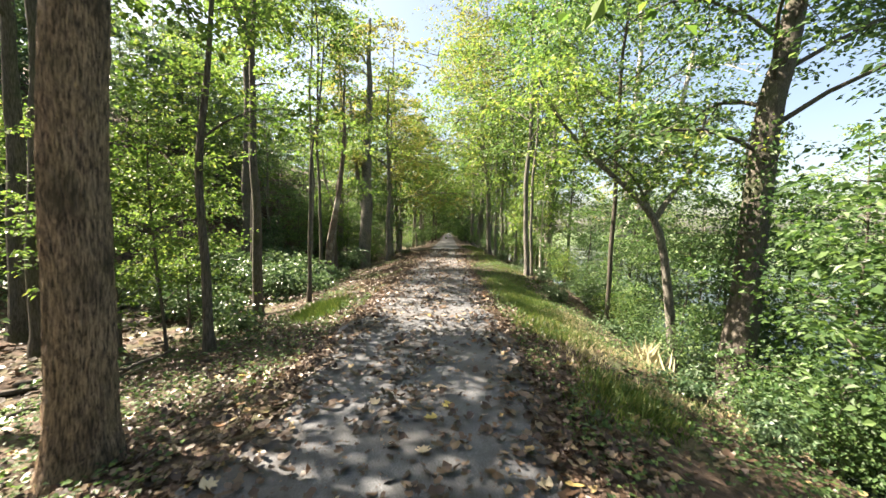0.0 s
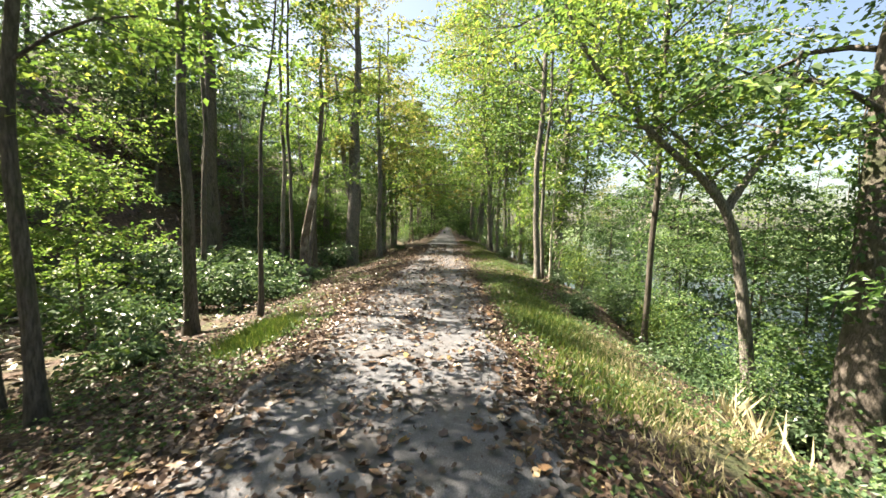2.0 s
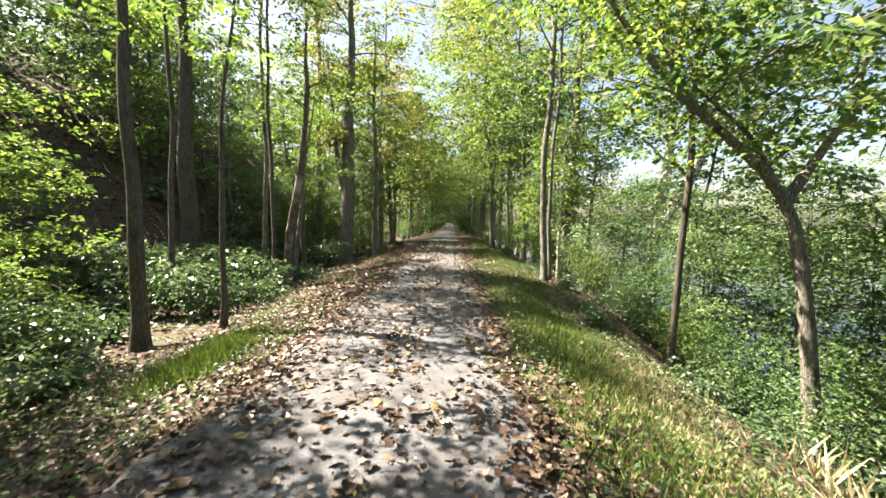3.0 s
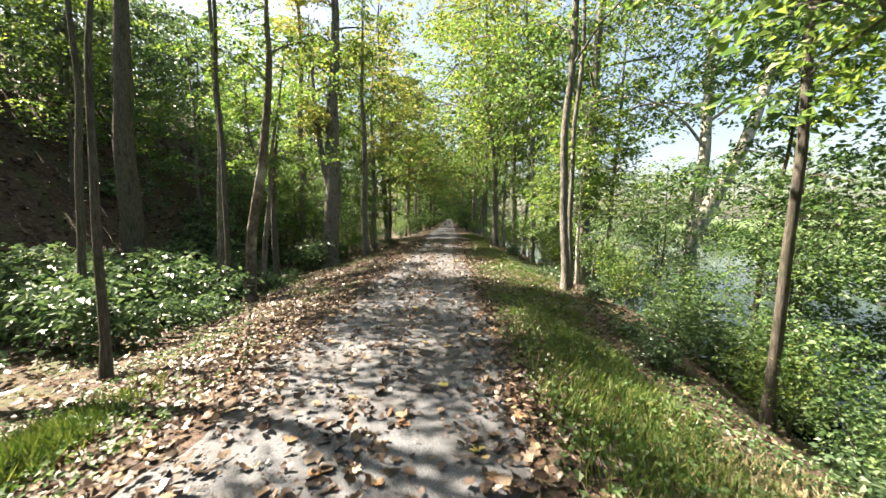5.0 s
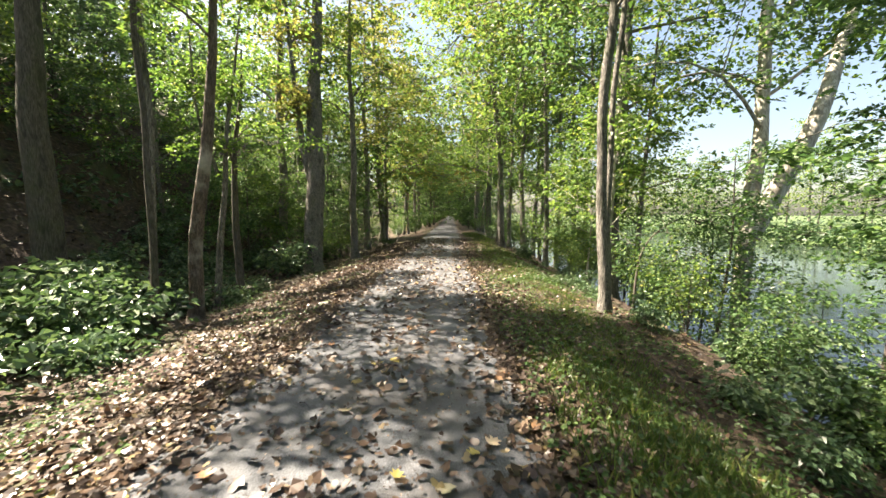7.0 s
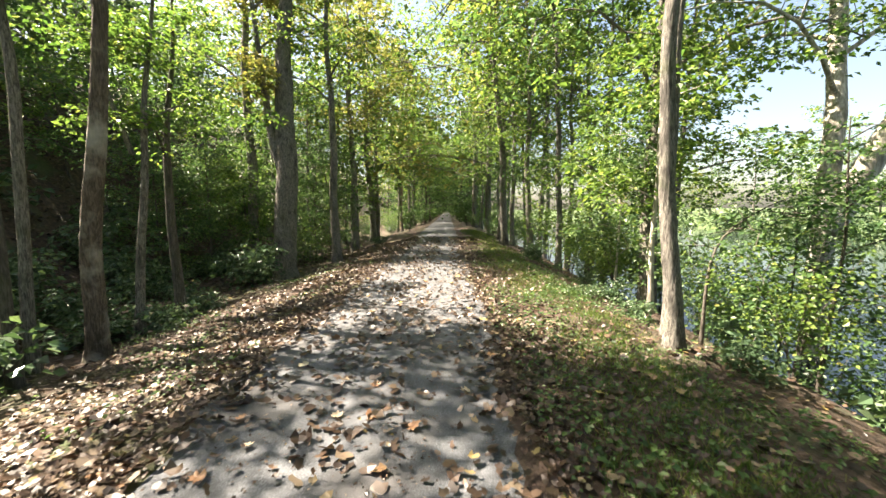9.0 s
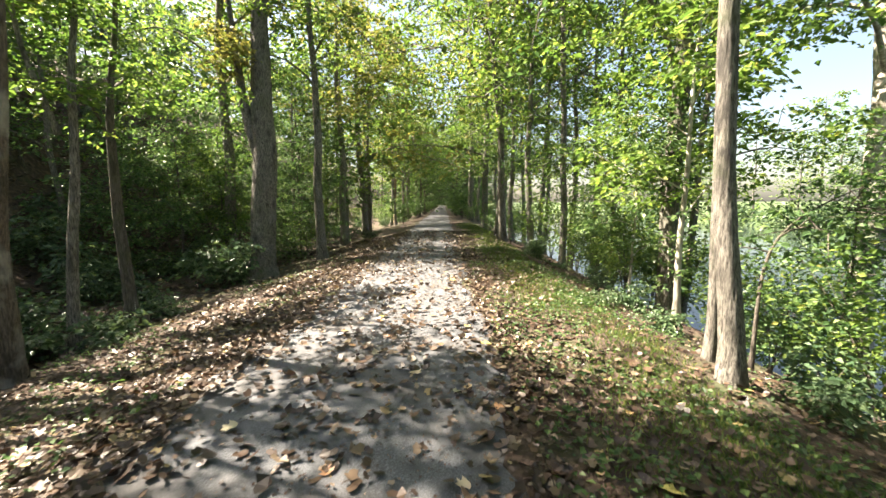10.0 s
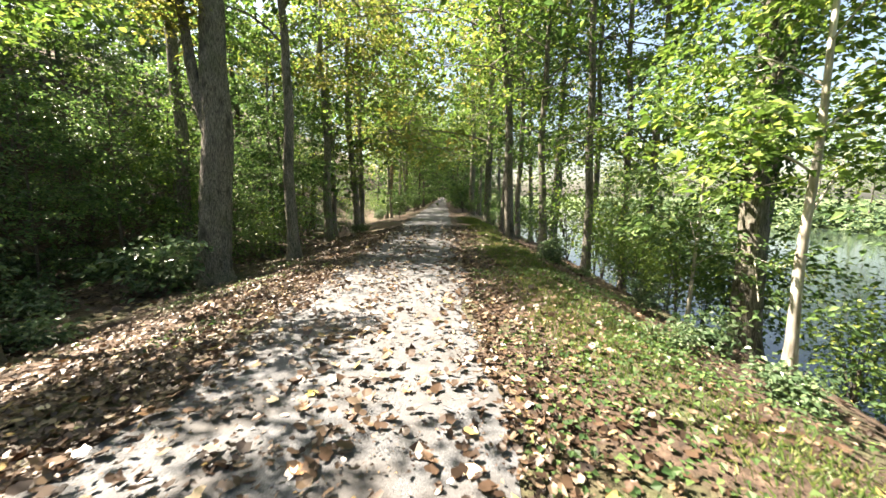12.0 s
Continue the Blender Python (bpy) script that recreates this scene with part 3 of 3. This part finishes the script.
scatter(9, 2.6, 6, 140, 250, 2.0, far, [0.1, 0.05, 0.85], (0.8, 1.1), taken)
scatter(8, -6, 6, 255, 275, 1.6, far, [0.3, 0.1, 0.6], (0.8, 1.0), taken)
# unseen trees behind the camera, added only to block light from the sky
scatter(9, -9, -4, -22, -6, 2.2, far, [0.5, 0.2, 0.3], (0.9, 1.15), taken)
scatter(8, 4, 6, -22, -6.5, 1.9, far, [0.4, 0.1, 0.5], (0.9, 1.2), taken)
scatter(26, 43, 52, -25, 130, 2.4, far, [0.35, 0.1, 0.55], (0.7, 1.05), taken)
for k, ob in enumerate(patterns):
    ob.location = (-30 - 3 * k, -14, float(height(-30 - 3 * k, -14)) - 0.05)

# ---- undergrowth ----


def shrub(label, tall, wide, stems, leaf, per, foliage, group):
    root = new("shrub")
    stalk, crown = Geo(), Geo()
    for k in range(stems):
        a = rng.uniform(0, 2 * math.pi)
        tip = np.array([math.cos(a) * wide * rng.uniform(0.2, 1), math.sin(a) * wide * rng.uniform(0.2, 1), tall * rng.uniform(0.5, 1)])
        q = np.linspace(0, 1, 6)[:, None]
        pts = tip * np.concatenate([q ** 1.4, q ** 1.4, q ** 0.8], 1)
        stalk.tube(pts - [0, 0, 0.05], 0.012 * (1 - 0.7 * q[:, 0]), 3)
        for f in (2, 3, 4, 5):
            clump(crown, pts[f] + rng.normal(0, 0.06, 3), rng.uniform(0.25, 0.45) * max(0.7, tall ** 0.6), per, leaf, 0.15, 0.75, 0.35)
    tagged(part("stem", stalk, BARK_DARK, root), kind="stuff")
    part("foliage", crown, foliage, root)
    return tagged(root, label, "shrub", group)


shrubs = [shrub("leafy green shrub with broad leaves", 1.2, 0.8, 9, 0.14, 22, LEAF_BLUE, "undergrowth shrubs"),
          shrub("low spreading bush with pale green leaves", 0.6, 0.7, 9, 0.12, 20, LEAF_BLUE, "undergrowth shrubs"),
          shrub("tall bushy shrub with light green leaves", 2.2, 1.0, 10, 0.088, 35, LEAF_GREEN, "bank shrubs"),
          shrub("tall arching shrub with yellow-green leaves", 2.8, 1.2, 10, 0.093, 35, LEAF_YELLOW, "bank shrubs"),
          shrub("dark green bush crowding the edge of the trail", 2.4, 1.1, 9, 0.2, 14, LEAF_DEEP, "trailside bushes"),
          shrub("dark leafy shrub in the shade of the canal bank", 2.0, 0.9, 11, 0.09, 44, LEAF_DEEP, "bank shrubs")]


def thicket(label, n, ulo, uhi, ylo, yhi, size, leaf, per):
    """Undergrowth too far off to tell apart: many low bushes in one mesh."""
    g = Geo()
    for _ in range(n):
        y = rng.uniform(ylo, yhi)
        x = rng.uniform(ulo, uhi) + float(middle(y))
        z, k = float(height(x, y)), rng.uniform(*size)
        for _ in range(14):
            a, d = rng.uniform(0, 6.28), rng.uniform(0.1, 1.0) * k
            clump(g, (x + math.cos(a) * d, y + math.sin(a) * d, z + rng.uniform(0.1, 1.0) * k), rng.uniform(0.4, 0.7) * k, per, leaf, 0.16, 0.45, 0.35)
    return tagged(part("thicket", g, LEAF_BLUE, None), label, "undergrowth", kind="stuff")


thicket("dense green undergrowth covering the wooded hillside", 230, -36, -10.5, -4, 62, (0.7, 1.6), 0.26, 12)
thicket("leafy hedge of bushes along the far bank", 120, 41.0, 45, -30, 130, (1.6, 2.8), 0.6, 9)
mine = []
scatter(40, -11, -4.4, 10, 27, 0.9, shrubs[:2], [0.6, 0.4], (0.8, 1.2), mine)
scatter(9, -10, -4.0, 1, 9.5, 1.3, shrubs[:2], [0.35, 0.65], (0.6, 1.0), mine)
scatter(30, -9, -3.5, 24, 80, 1.2, shrubs[:4], [0.45, 0.15, 0.3, 0.1], (0.7, 1.1), mine)
scatter(8, 5.2, 5.9, 1.5, 6.5, 0.7, (shrubs[2], shrubs[5]), [0.4, 0.6], (0.5, 0.8), mine)
scatter(8, 5.0, 6.2, 8, 13, 0.8, shrubs[2:4], [0.85, 0.15], (0.35, 0.7), mine)
scatter(15, 5.1, 6.8, 13, 27, 0.9, shrubs[2:4], [0.65, 0.35], (0.6, 1.2), mine)
scatter(14, 3.5, 4.6, 4, 26, 0.8, shrubs[:2], [0.3, 0.7], (0.4, 0.8), mine)
scatter(30, 3.8, 6.8, 26, 80, 1.2, shrubs[2:4], [0.55, 0.45], (0.9, 1.5), mine)
scatter(34, -3.6, -2.1, 44, 150, 1.6, shrubs[4:5], [1.0], (0.6, 1.3), mine)
scatter(34, 2.1, 3.6, 44, 150, 1.6, shrubs[4:5], [1.0], (0.6, 1.3), mine)
scatter(16, -4, 4, 246, 256, 0.8, shrubs[2:4], [0.6, 0.4], (1.2, 1.8), mine)
for x, y, size in ((6.5, 12.9, 0.8), (6.9, 11.4, 0.95), (7.6, 5.0, 0.95), (8.2, 7.6, 1.1), (8.1, 9.4, 1.2), (7.4, 10.4, 1.0), (7.3, 13.9, 1.05), (8.0, 12.2, 1.2)):
    plant(bank[0], x, y, size)
for x, y, size in ((5.5, 10.2, 0.7), (6.2, 12.6, 0.9), (5.6, 13.6, 0.9), (6.5, 13.9, 1.0), (5.7, 8.4, 0.8), (5.9, 15.0, 1.0), (5.5, 6.6, 0.7),
                   (-5.2, 15.2, 1.15), (-6.0, 15.9, 1.3), (-6.6, 14.9, 1.2), (-7.3, 15.7, 1.35), (-8.1, 15.2, 1.3), (-8.9, 16.1, 1.4), (-6.9, 16.8, 1.2), (-9.6, 15.4, 1.3), (-7.7, 16.9, 1.2)):
    plant(shrubs[0], x, y, size)
for x, y, size in ((5.4, 22.3, 0.9), (6.0, 23.6, 1.1), (5.6, 25.0, 1.0), (6.4, 21.6, 1.0), (6.1, 19.6, 0.8)):
    plant(shrubs[3], x, y, size)
for x, y, size in ((6.6, 6.6, 1.2), (7.0, 7.9, 1.3), (6.4, 5.2, 1.1), (7.6, 9.2, 1.4)):
    plant(shrubs[5], x, y, size)
scatter(13, 42, 50, -25, 120, 3.0, far, [0.4, 0.2, 0.4], (0.45, 0.75), mine)
for k, ob in enumerate(shrubs):
    ob.location = (5.6, 1.2 - 1.3 * k, float(height(5.6, 1.2 - 1.3 * k)) - 0.05)


def blades(name, label, n, place, tall, material, category):
    x, y = place(n)
    base = np.stack([x, y, height(x, y) - 0.01], -1)
    a = rng.uniform(0, 2 * np.pi, len(x))
    way = unit(np.stack([np.cos(a) * 0.5, np.sin(a) * 0.5, np.ones(len(x))], -1) + rng.normal(0, 0.25, (len(x), 3)))
    g = Geo()
    L = tall * rng.uniform(0.4, 1.2, len(x)) * (1 - 0.5 * smooth(11.5, 14, y))
    g.leaves(base, way, unit(rng.normal(0, 1, (len(x), 3))), L, 0.005 + 0.008 * rng.uniform(0, 1, len(x)), 0.3)
    return tagged(part(name, g, material, None), label, category, kind="stuff")


def patchy(x, y, scale, seed):
    return np.array([noise.noise(Vector((a * scale, b * scale, seed))) for a, b in zip(x, y)])


def verge(n):
    """Grass on the canal side, thickest beside the middle of the walk."""
    y = rng.uniform(0.5, 42, n)
    wide = smooth(12, 17, y)
    u = rng.uniform(1.45, 3.1, n) + 0.7 * wide * rng.uniform(0, 1, n)
    x = u + middle(y)
    lush = 0.15 + 0.55 * smooth(5.5, 8, y) + 0.05 * smooth(14.5, 17.5, y)
    keep = patchy(x, y, 0.7, 3.0) + lush - 0.8 * np.abs(u - 2.25 - 0.3 * wide) > rng.uniform(-0.2, 0.6, n)
    return x[keep], y[keep]


def tuft(n):
    x, y = rng.normal(-2.7, 0.22, n), rng.normal(8.9, 0.5, n)
    return x, y


def dry_verge(n):
    y = rng.uniform(4.4, 9.5, n)
    u = 2.9 + rng.normal(0, 0.5, n)
    x = u + middle(y)
    keep = patchy(x, y, 0.9, 11.0) > rng.uniform(-0.4, 0.5, n)
    return x[keep], y[keep]


def stalks(n):
    k = rng.integers(0, 3, n)
    return np.array([3.9, 4.1, 3.6])[k] + rng.normal(0, 0.12, n), np.array([7.2, 7.6, 6.6])[k] + rng.normal(0, 0.2, n)


blades("grass", "tufted green grass on the trail's verge", 110000, verge, 0.15, GRASS, "grass")
blades("grass", "bright green grass tuft beside the trail", 5200, tuft, 0.19, GRASS, "grass")
blades("dry_grass", "trampled straw-coloured dry grass on the bank", 12000, dry_verge, 0.13, STRAW, "grass")
blades("dry_stalks", "tall dry straw stalks on the bank", 90, stalks, 0.45, STRAW, "stalks")

# ---- fallen leaves ----
STAR = np.array([(0, 0), (0.50, 0.34), (0.27, 0.50), (0.30, 0.84), (0, 1.0), (-0.30, 0.84), (-0.27, 0.50), (-0.50, 0.34)])


def litter(g, x, y, size, lift=0.022, curl=0.9):
    """Lobed dead leaves that lie flat, tilted or curled on the ground."""
    n = len(x)
    a = rng.uniform(0, 2 * np.pi, n)
    way = unit(np.stack([np.cos(a), np.sin(a), rng.normal(0, 0.3, n)], -1))
    nor = unit(np.stack([rng.normal(0, 0.4, n), rng.normal(0, 0.4, n), np.ones(n)], -1))
    side = unit(np.cross(way, nor))
    nor = np.cross(side, way)
    bow = rng.uniform(-0.2, 1.0, n) * curl
    s = STAR[:, 0][None] * rng.uniform(0.6, 1.05, n)[:, None] * (1 + rng.normal(0, 0.12, (n, 8)))
    t = np.repeat(STAR[:, 1][None] - 0.5, n, 0) + rng.normal(0, 0.04, (n, 8))
    z = bow[:, None] * (s ** 2 * 1.6 + t ** 2 * 0.8)
    ground = height(x, y)
    on_trail = np.abs(x - middle(y)) < 1.25
    c = np.stack([x, y, ground + 0.028 * on_trail + lift * rng.uniform(0.3, 1.6, n)], -1)
    v = c[:, None] + size[:, None, None] * (way[:, None] * t[..., None] + side[:, None] * s[..., None] + nor[:, None] * z[..., None])
    k = np.arange(n)[:, None] * 8
    g.add(v.reshape(-1, 3), np.concatenate([k + [0, 1, 2, 6], k + [2, 3, 4, 6]]))
    g.f.append(np.concatenate([k + [0, 6, 7], k + [4, 5, 6]]) + g.n - n * 8)


def strew(n):
    """More leaves on the edges and the middle of the trail, few in the wheel tracks."""
    y = 34 * rng.uniform(0, 1, n) ** 1.1 - 0.5
    pick = rng.random(n)
    u = np.where(pick < 0.55, rng.normal(-2.0, 1.4, n), np.where(pick < 0.88, rng.normal(0.8, 1.1, n), rng.normal(3.6, 0.8, n)))
    x = u + middle(y)
    thick = 1.0 - 0.48 * np.exp(-(u / 1.05) ** 6) - 0.34 * np.exp(-((u + 0.66) / 0.36) ** 2) - 0.38 * np.exp(-((u - 0.58) / 0.34) ** 2)
    thick *= np.where(u > 1.5, 0.8, 1.0) * (0.8 + 0.7 * patchy(x, y, 1.4, 8.0))
    thick *= np.where(u < -1.3, 0.4 + 0.6 * smooth(3, 9, y), 0.9)
    keep = (thick > rng.uniform(0, 1, n)) & (np.abs(u) < 6)
    return x[keep], y[keep]


g = Geo()
x, y = strew(92000)
litter(g, x, y, 0.035 + 0.085 * rng.uniform(0, 1, len(x)) ** 1.6)
n = 21000
y = 2 + 22 * rng.uniform(0, 1, n)
u = np.where(rng.random(n) < 0.75, -1.15 - np.abs(rng.normal(0, 1.3, n)), 1.2 + np.abs(rng.normal(0, 0.5, n)))
x = u + middle(y)
keep = patchy(x, y, 1.1, 14.0) + 0.25 > rng.uniform(-0.3, 0.6, n)
litter(g, x[keep], y[keep], rng.uniform(0.03, 0.095, int(keep.sum())), 0.03, 1.5)
tagged(part("leaf_litter", g, LITTER, None), "brown dead leaves strewn along the trail", "leaves", kind="stuff")

g = Geo()
n = 9000
x, y = rng.uniform(-16, -5, n), rng.uniform(0, 32, n)
litter(g, x, y, rng.uniform(0.10, 0.2, n))
tagged(part("leaf_litter", g, LITTER, None), "pale dead leaves on the forest floor", "leaves", kind="stuff")


n = 26000
y = 22 * rng.uniform(0, 1, n) + 0.8
u = rng.uniform(-1.5, 1.5, n)
x = u + middle(y)
keep = patchy(x, y, 1.8, 21.0) + 0.2 > rng.uniform(-0.2, 0.7, n)
x, y = x[keep], y[keep]
n = len(x)
a = rng.uniform(0, 2 * np.pi, n)
size = rng.uniform(0.010, 0.032, n)
g = Geo()
g.leaves(np.stack([x, y, height(x, y) + 0.034 + rng.uniform(0, 0.008, n)], -1), unit(np.stack([np.cos(a), np.sin(a), rng.normal(0, 0.2, n)], -1)),
         unit(np.stack([rng.normal(0, 0.3, n), rng.normal(0, 0.3, n), np.ones(n)], -1)), size, size * rng.uniform(0.3, 0.9, n))
tagged(part("leaf_crumbs", g, LITTER, None), "crumbled bits of dead leaves and bark on the trail", "leaves", kind="stuff")


def herbs(n):
    """Low weeds on both verges."""
    y = rng.uniform(0, 26, n)
    left = rng.random(n) < 0.55
    u = np.where(left, -rng.uniform(1.5, 5.5, n), rng.uniform(1.3, 4.2, n))
    x = u + middle(y)
    keep = patchy(x, y, 0.8, 5.0) + np.where(left, 0.42 - 0.65 * smooth(7, 13, y), 0.3 - 0.3 * smooth(13, 16, y)) > rng.uniform(-0.25, 0.6, n)
    return x[keep], y[keep]


g = Geo()
x, y = herbs(64000)
n = len(x)
a = rng.uniform(0, 2 * np.pi, n)
size = rng.uniform(0.025, 0.065, n)
g.leaves(np.stack([x, y, height(x, y) + rng.uniform(0.01, 0.11, n)], -1), unit(np.stack([np.cos(a), np.sin(a), rng.normal(0, 0.3, n)], -1)),
         unit(np.stack([rng.normal(0, 0.4, n), rng.normal(0, 0.4, n), np.ones(n)], -1)), size, size * 0.8)
tagged(part("ground_cover", g, LEAF_DEEP, None), "low green weeds growing through dead leaves", "weeds", kind="stuff")


def fallen(label, material, size):
    """One fallen leaf: a lobed blade on a short stalk."""
    root = new("fallen_leaf")
    g = Geo()
    ring = np.array([(0, 0), (0.22, 0.08), (0.36, 0.16), (0.55, 0.36), (0.36, 0.42), (0.26, 0.52), (0.42, 0.74), (0.30, 0.80), (0.15, 0.76), (0, 1.0)])
    ring = np.vstack([ring, ring[-2:0:-1] * [-1, 1]])
    pts = np.column_stack([ring[:, 0], ring[:, 1] - 0.5, 0.5 * ring[:, 0] ** 2 + 0.25 * (ring[:, 1] - 0.5) ** 2 + rng.normal(0, 0.02, len(ring))]) * size
    pts = np.vstack([pts, [[0, -0.05 * size, 0]]])
    k = len(ring)
    g.add(pts, np.array([(i, (i + 1) % k, k) for i in range(k)]))
    part("blade", g, material, root)
    g = Geo()
    s = np.linspace(0, 1, 4)[:, None]
    g.tube(np.array([[0, -0.5, 0.06]]) * size + s * np.array([[0.1, -0.5, -0.05]]) * size, 0.0016 + 0 * s[:, 0], 4)
    part("stalk", g, LITTER, root)
    return tagged(root, label, "leaf", "fallen leaves on the trail")


kinds = [fallen("large yellow fallen leaf lying on the trail", LEAF_GOLD, 0.13), fallen("rust-brown fallen leaf lying on the trail", LEAF_RUST, 0.11),
         fallen("pale tan fallen leaf lying on the trail", LEAF_PALE, 0.11)]


def drop(ob, x, y):
    """Lays a leaf on the ground."""
    lift = 0.045 if abs(x - float(middle(y))) < 1.25 else 0.035
    return pose(x, y, float(height(x, y)) + lift, rng.normal(0, 9), rng.normal(0, 9), rng.uniform(0, 360)) @ Matrix.Scale(rng.uniform(0.7, 1.1), 4)


for _ in range(150):
    y = rng.uniform(1.2, 24)
    x = float(middle(y)) + rng.normal(0, 1.0)
    ob = kinds[rng.choice(3, p=[0.15, 0.4, 0.45])]
    copy_thing(ob, drop(ob, x, y))
for ob, (x, y) in zip(kinds, ((0.1, 3.4), (-0.5, 4.4), (0.7, 5.6))):
    ob.matrix_basis = drop(ob, x, y)


def fallen_branch(label, points, r, bark=BARK_DARK):
    pts = np.array([(x, y, float(height(x, y)) + z) for x, y, z in points])
    q = np.linspace(0, len(pts) - 1, 12)
    line = np.stack([np.interp(q, np.arange(len(pts)), pts[:, i]) for i in range(3)], -1) + rng.normal(0, 0.012, (12, 3))
    root = new("fallen_branch")
    g = Geo()
    g.tube(line, r * (1 - 0.6 * q / q[-1]), 7, 0.08)
    part("stick", g, bark, root, smooth=True)
    for k in (4, 7):
        g = Geo()
        s = np.linspace(0, 1, 5)[:, None]
        g.tube(line[k] + s * np.array([[rng.normal(0, 0.3), rng.normal(0, 0.3), 0.22]]), r * 0.5 * (1 - 0.7 * s[:, 0]), 5, 0.08)
        part("side_twig", g, bark, root, smooth=True)
    return tagged(root, label, "branch")


fallen_branch("dark dead branch lying on the leaf-strewn slope", [(-5.2, 4.6, 0.03), (-4.6, 5.4, 0.12), (-4.1, 6.0, 0.3)], 0.045)
fallen_branch("thin dead branch lying in the hollow", [(-6.4, 5.8, 0.05), (-5.4, 6.4, 0.15), (-4.9, 7.2, 0.1)], 0.035)
fallen_branch("thick dark dead log lying in the hollow", [(-7.6, 4.6, 0.06), (-6.8, 5.0, 0.07), (-5.9, 5.7, 0.06)], 0.085)
fallen_branch("mossy dead branch on the forest floor", [(-7.0, 19.2, 0.04), (-6.2, 20, 0.2), (-5.4, 20.4, 0.1)], 0.05)
fallen_branch("grey dead branch on the forest floor", [(-8.5, 10.5, 0.05), (-7.2, 11.5, 0.2), (-6.5, 12.6, 0.1)], 0.05)

fallen_branch("pale grey dead branch lying in the shady hollow", [(-9.6, 11.4, 0.1), (-8.6, 11.9, 0.3), (-7.4, 11.7, 0.12)], 0.04, BARK_PALE)
fallen_branch("pale grey dead branch lying in the shady hollow", [(-9.0, 13.0, 0.08), (-8.2, 12.4, 0.35), (-7.6, 12.5, 0.5)], 0.03, BARK_PALE)
fallen_branch("bleached broken branch propped on the forest floor", [(-7.8, 9.4, 0.05), (-7.0, 9.8, 0.25), (-6.3, 10.3, 0.55)], 0.03, BARK_PALE)
fallen_branch("bleached stick beside a dark stump", [(-5.35, 20.0, 0.05), (-5.2, 19.9, 0.2), (-4.95, 19.75, 0.36)], 0.02, BARK_PALE)


def stump(x, y, label):
    root = new("stump")
    root.location = at(x, y)
    g = Geo()
    z = np.array([-0.2, 0.0, 0.1, 0.2, 0.28, 0.30, 0.315])
    r = np.array([0.20, 0.17, 0.13, 0.12, 0.12, 0.10, 0.001])
    g.tube(np.stack([0 * z, 0 * z, z], -1), r, 14, 0.1)
    part("wood", g, BARK_DARK, root, smooth=True)
    return tagged(root, label, "stump")


stump(-5.0, 19.8, "dark rotten tree stump on the leafy slope")


def ivy(x0, y0, z0, x1, y1, z1, r, n, leaf):
    """Climbing leaves that wrap a trunk from one height to another."""
    root = new("ivy")
    root.location = (x0, y0, z0)
    q = rng.uniform(0, 1, n)[:, None]
    a = rng.uniform(0, 2 * np.pi, n)
    out = np.stack([np.cos(a), np.sin(a), rng.normal(0, 0.2, n)], -1)
    base = np.array([[x1 - x0, y1 - y0, z1 - z0]]) * q + out * (r + np.abs(rng.normal(0, 0.10, n)))[:, None]
    g = Geo()
    size = leaf * rng.uniform(0.6, 1.2, n)
    g.leaves(base, unit(np.array([[0, 0, -1.0]]) + rng.normal(0, 0.5, (n, 3))), unit(out + rng.normal(0, 0.3, (n, 3))), size, size * 0.9)
    part("foliage", g, LEAF_DEEP, root)
    g = Geo()
    s = np.linspace(0, 1, 20)
    for ph in (0.0, 2.5):
        line = np.array([[x1 - x0, y1 - y0, z1 - z0]]) * s[:, None] + r * np.stack([np.cos(ph + 3 * s), np.sin(ph + 3 * s), 0 * s], -1)
        g.tube(line, 0.012 + 0 * s, 5)
        tagged(part("vine", g, BARK_DARK, root))
        g = Geo()
    return tagged(root, "dense ivy climbing a leaning trunk by the water", "ivy")


ivy(6.05, 7.95, 0.2, 7.15, 8.7, 4.0, 0.32, 750, 0.09)
ivy(5.65, 20.85, 1.5, 5.85, 21.1, 4.6, 0.24, 900, 0.10)
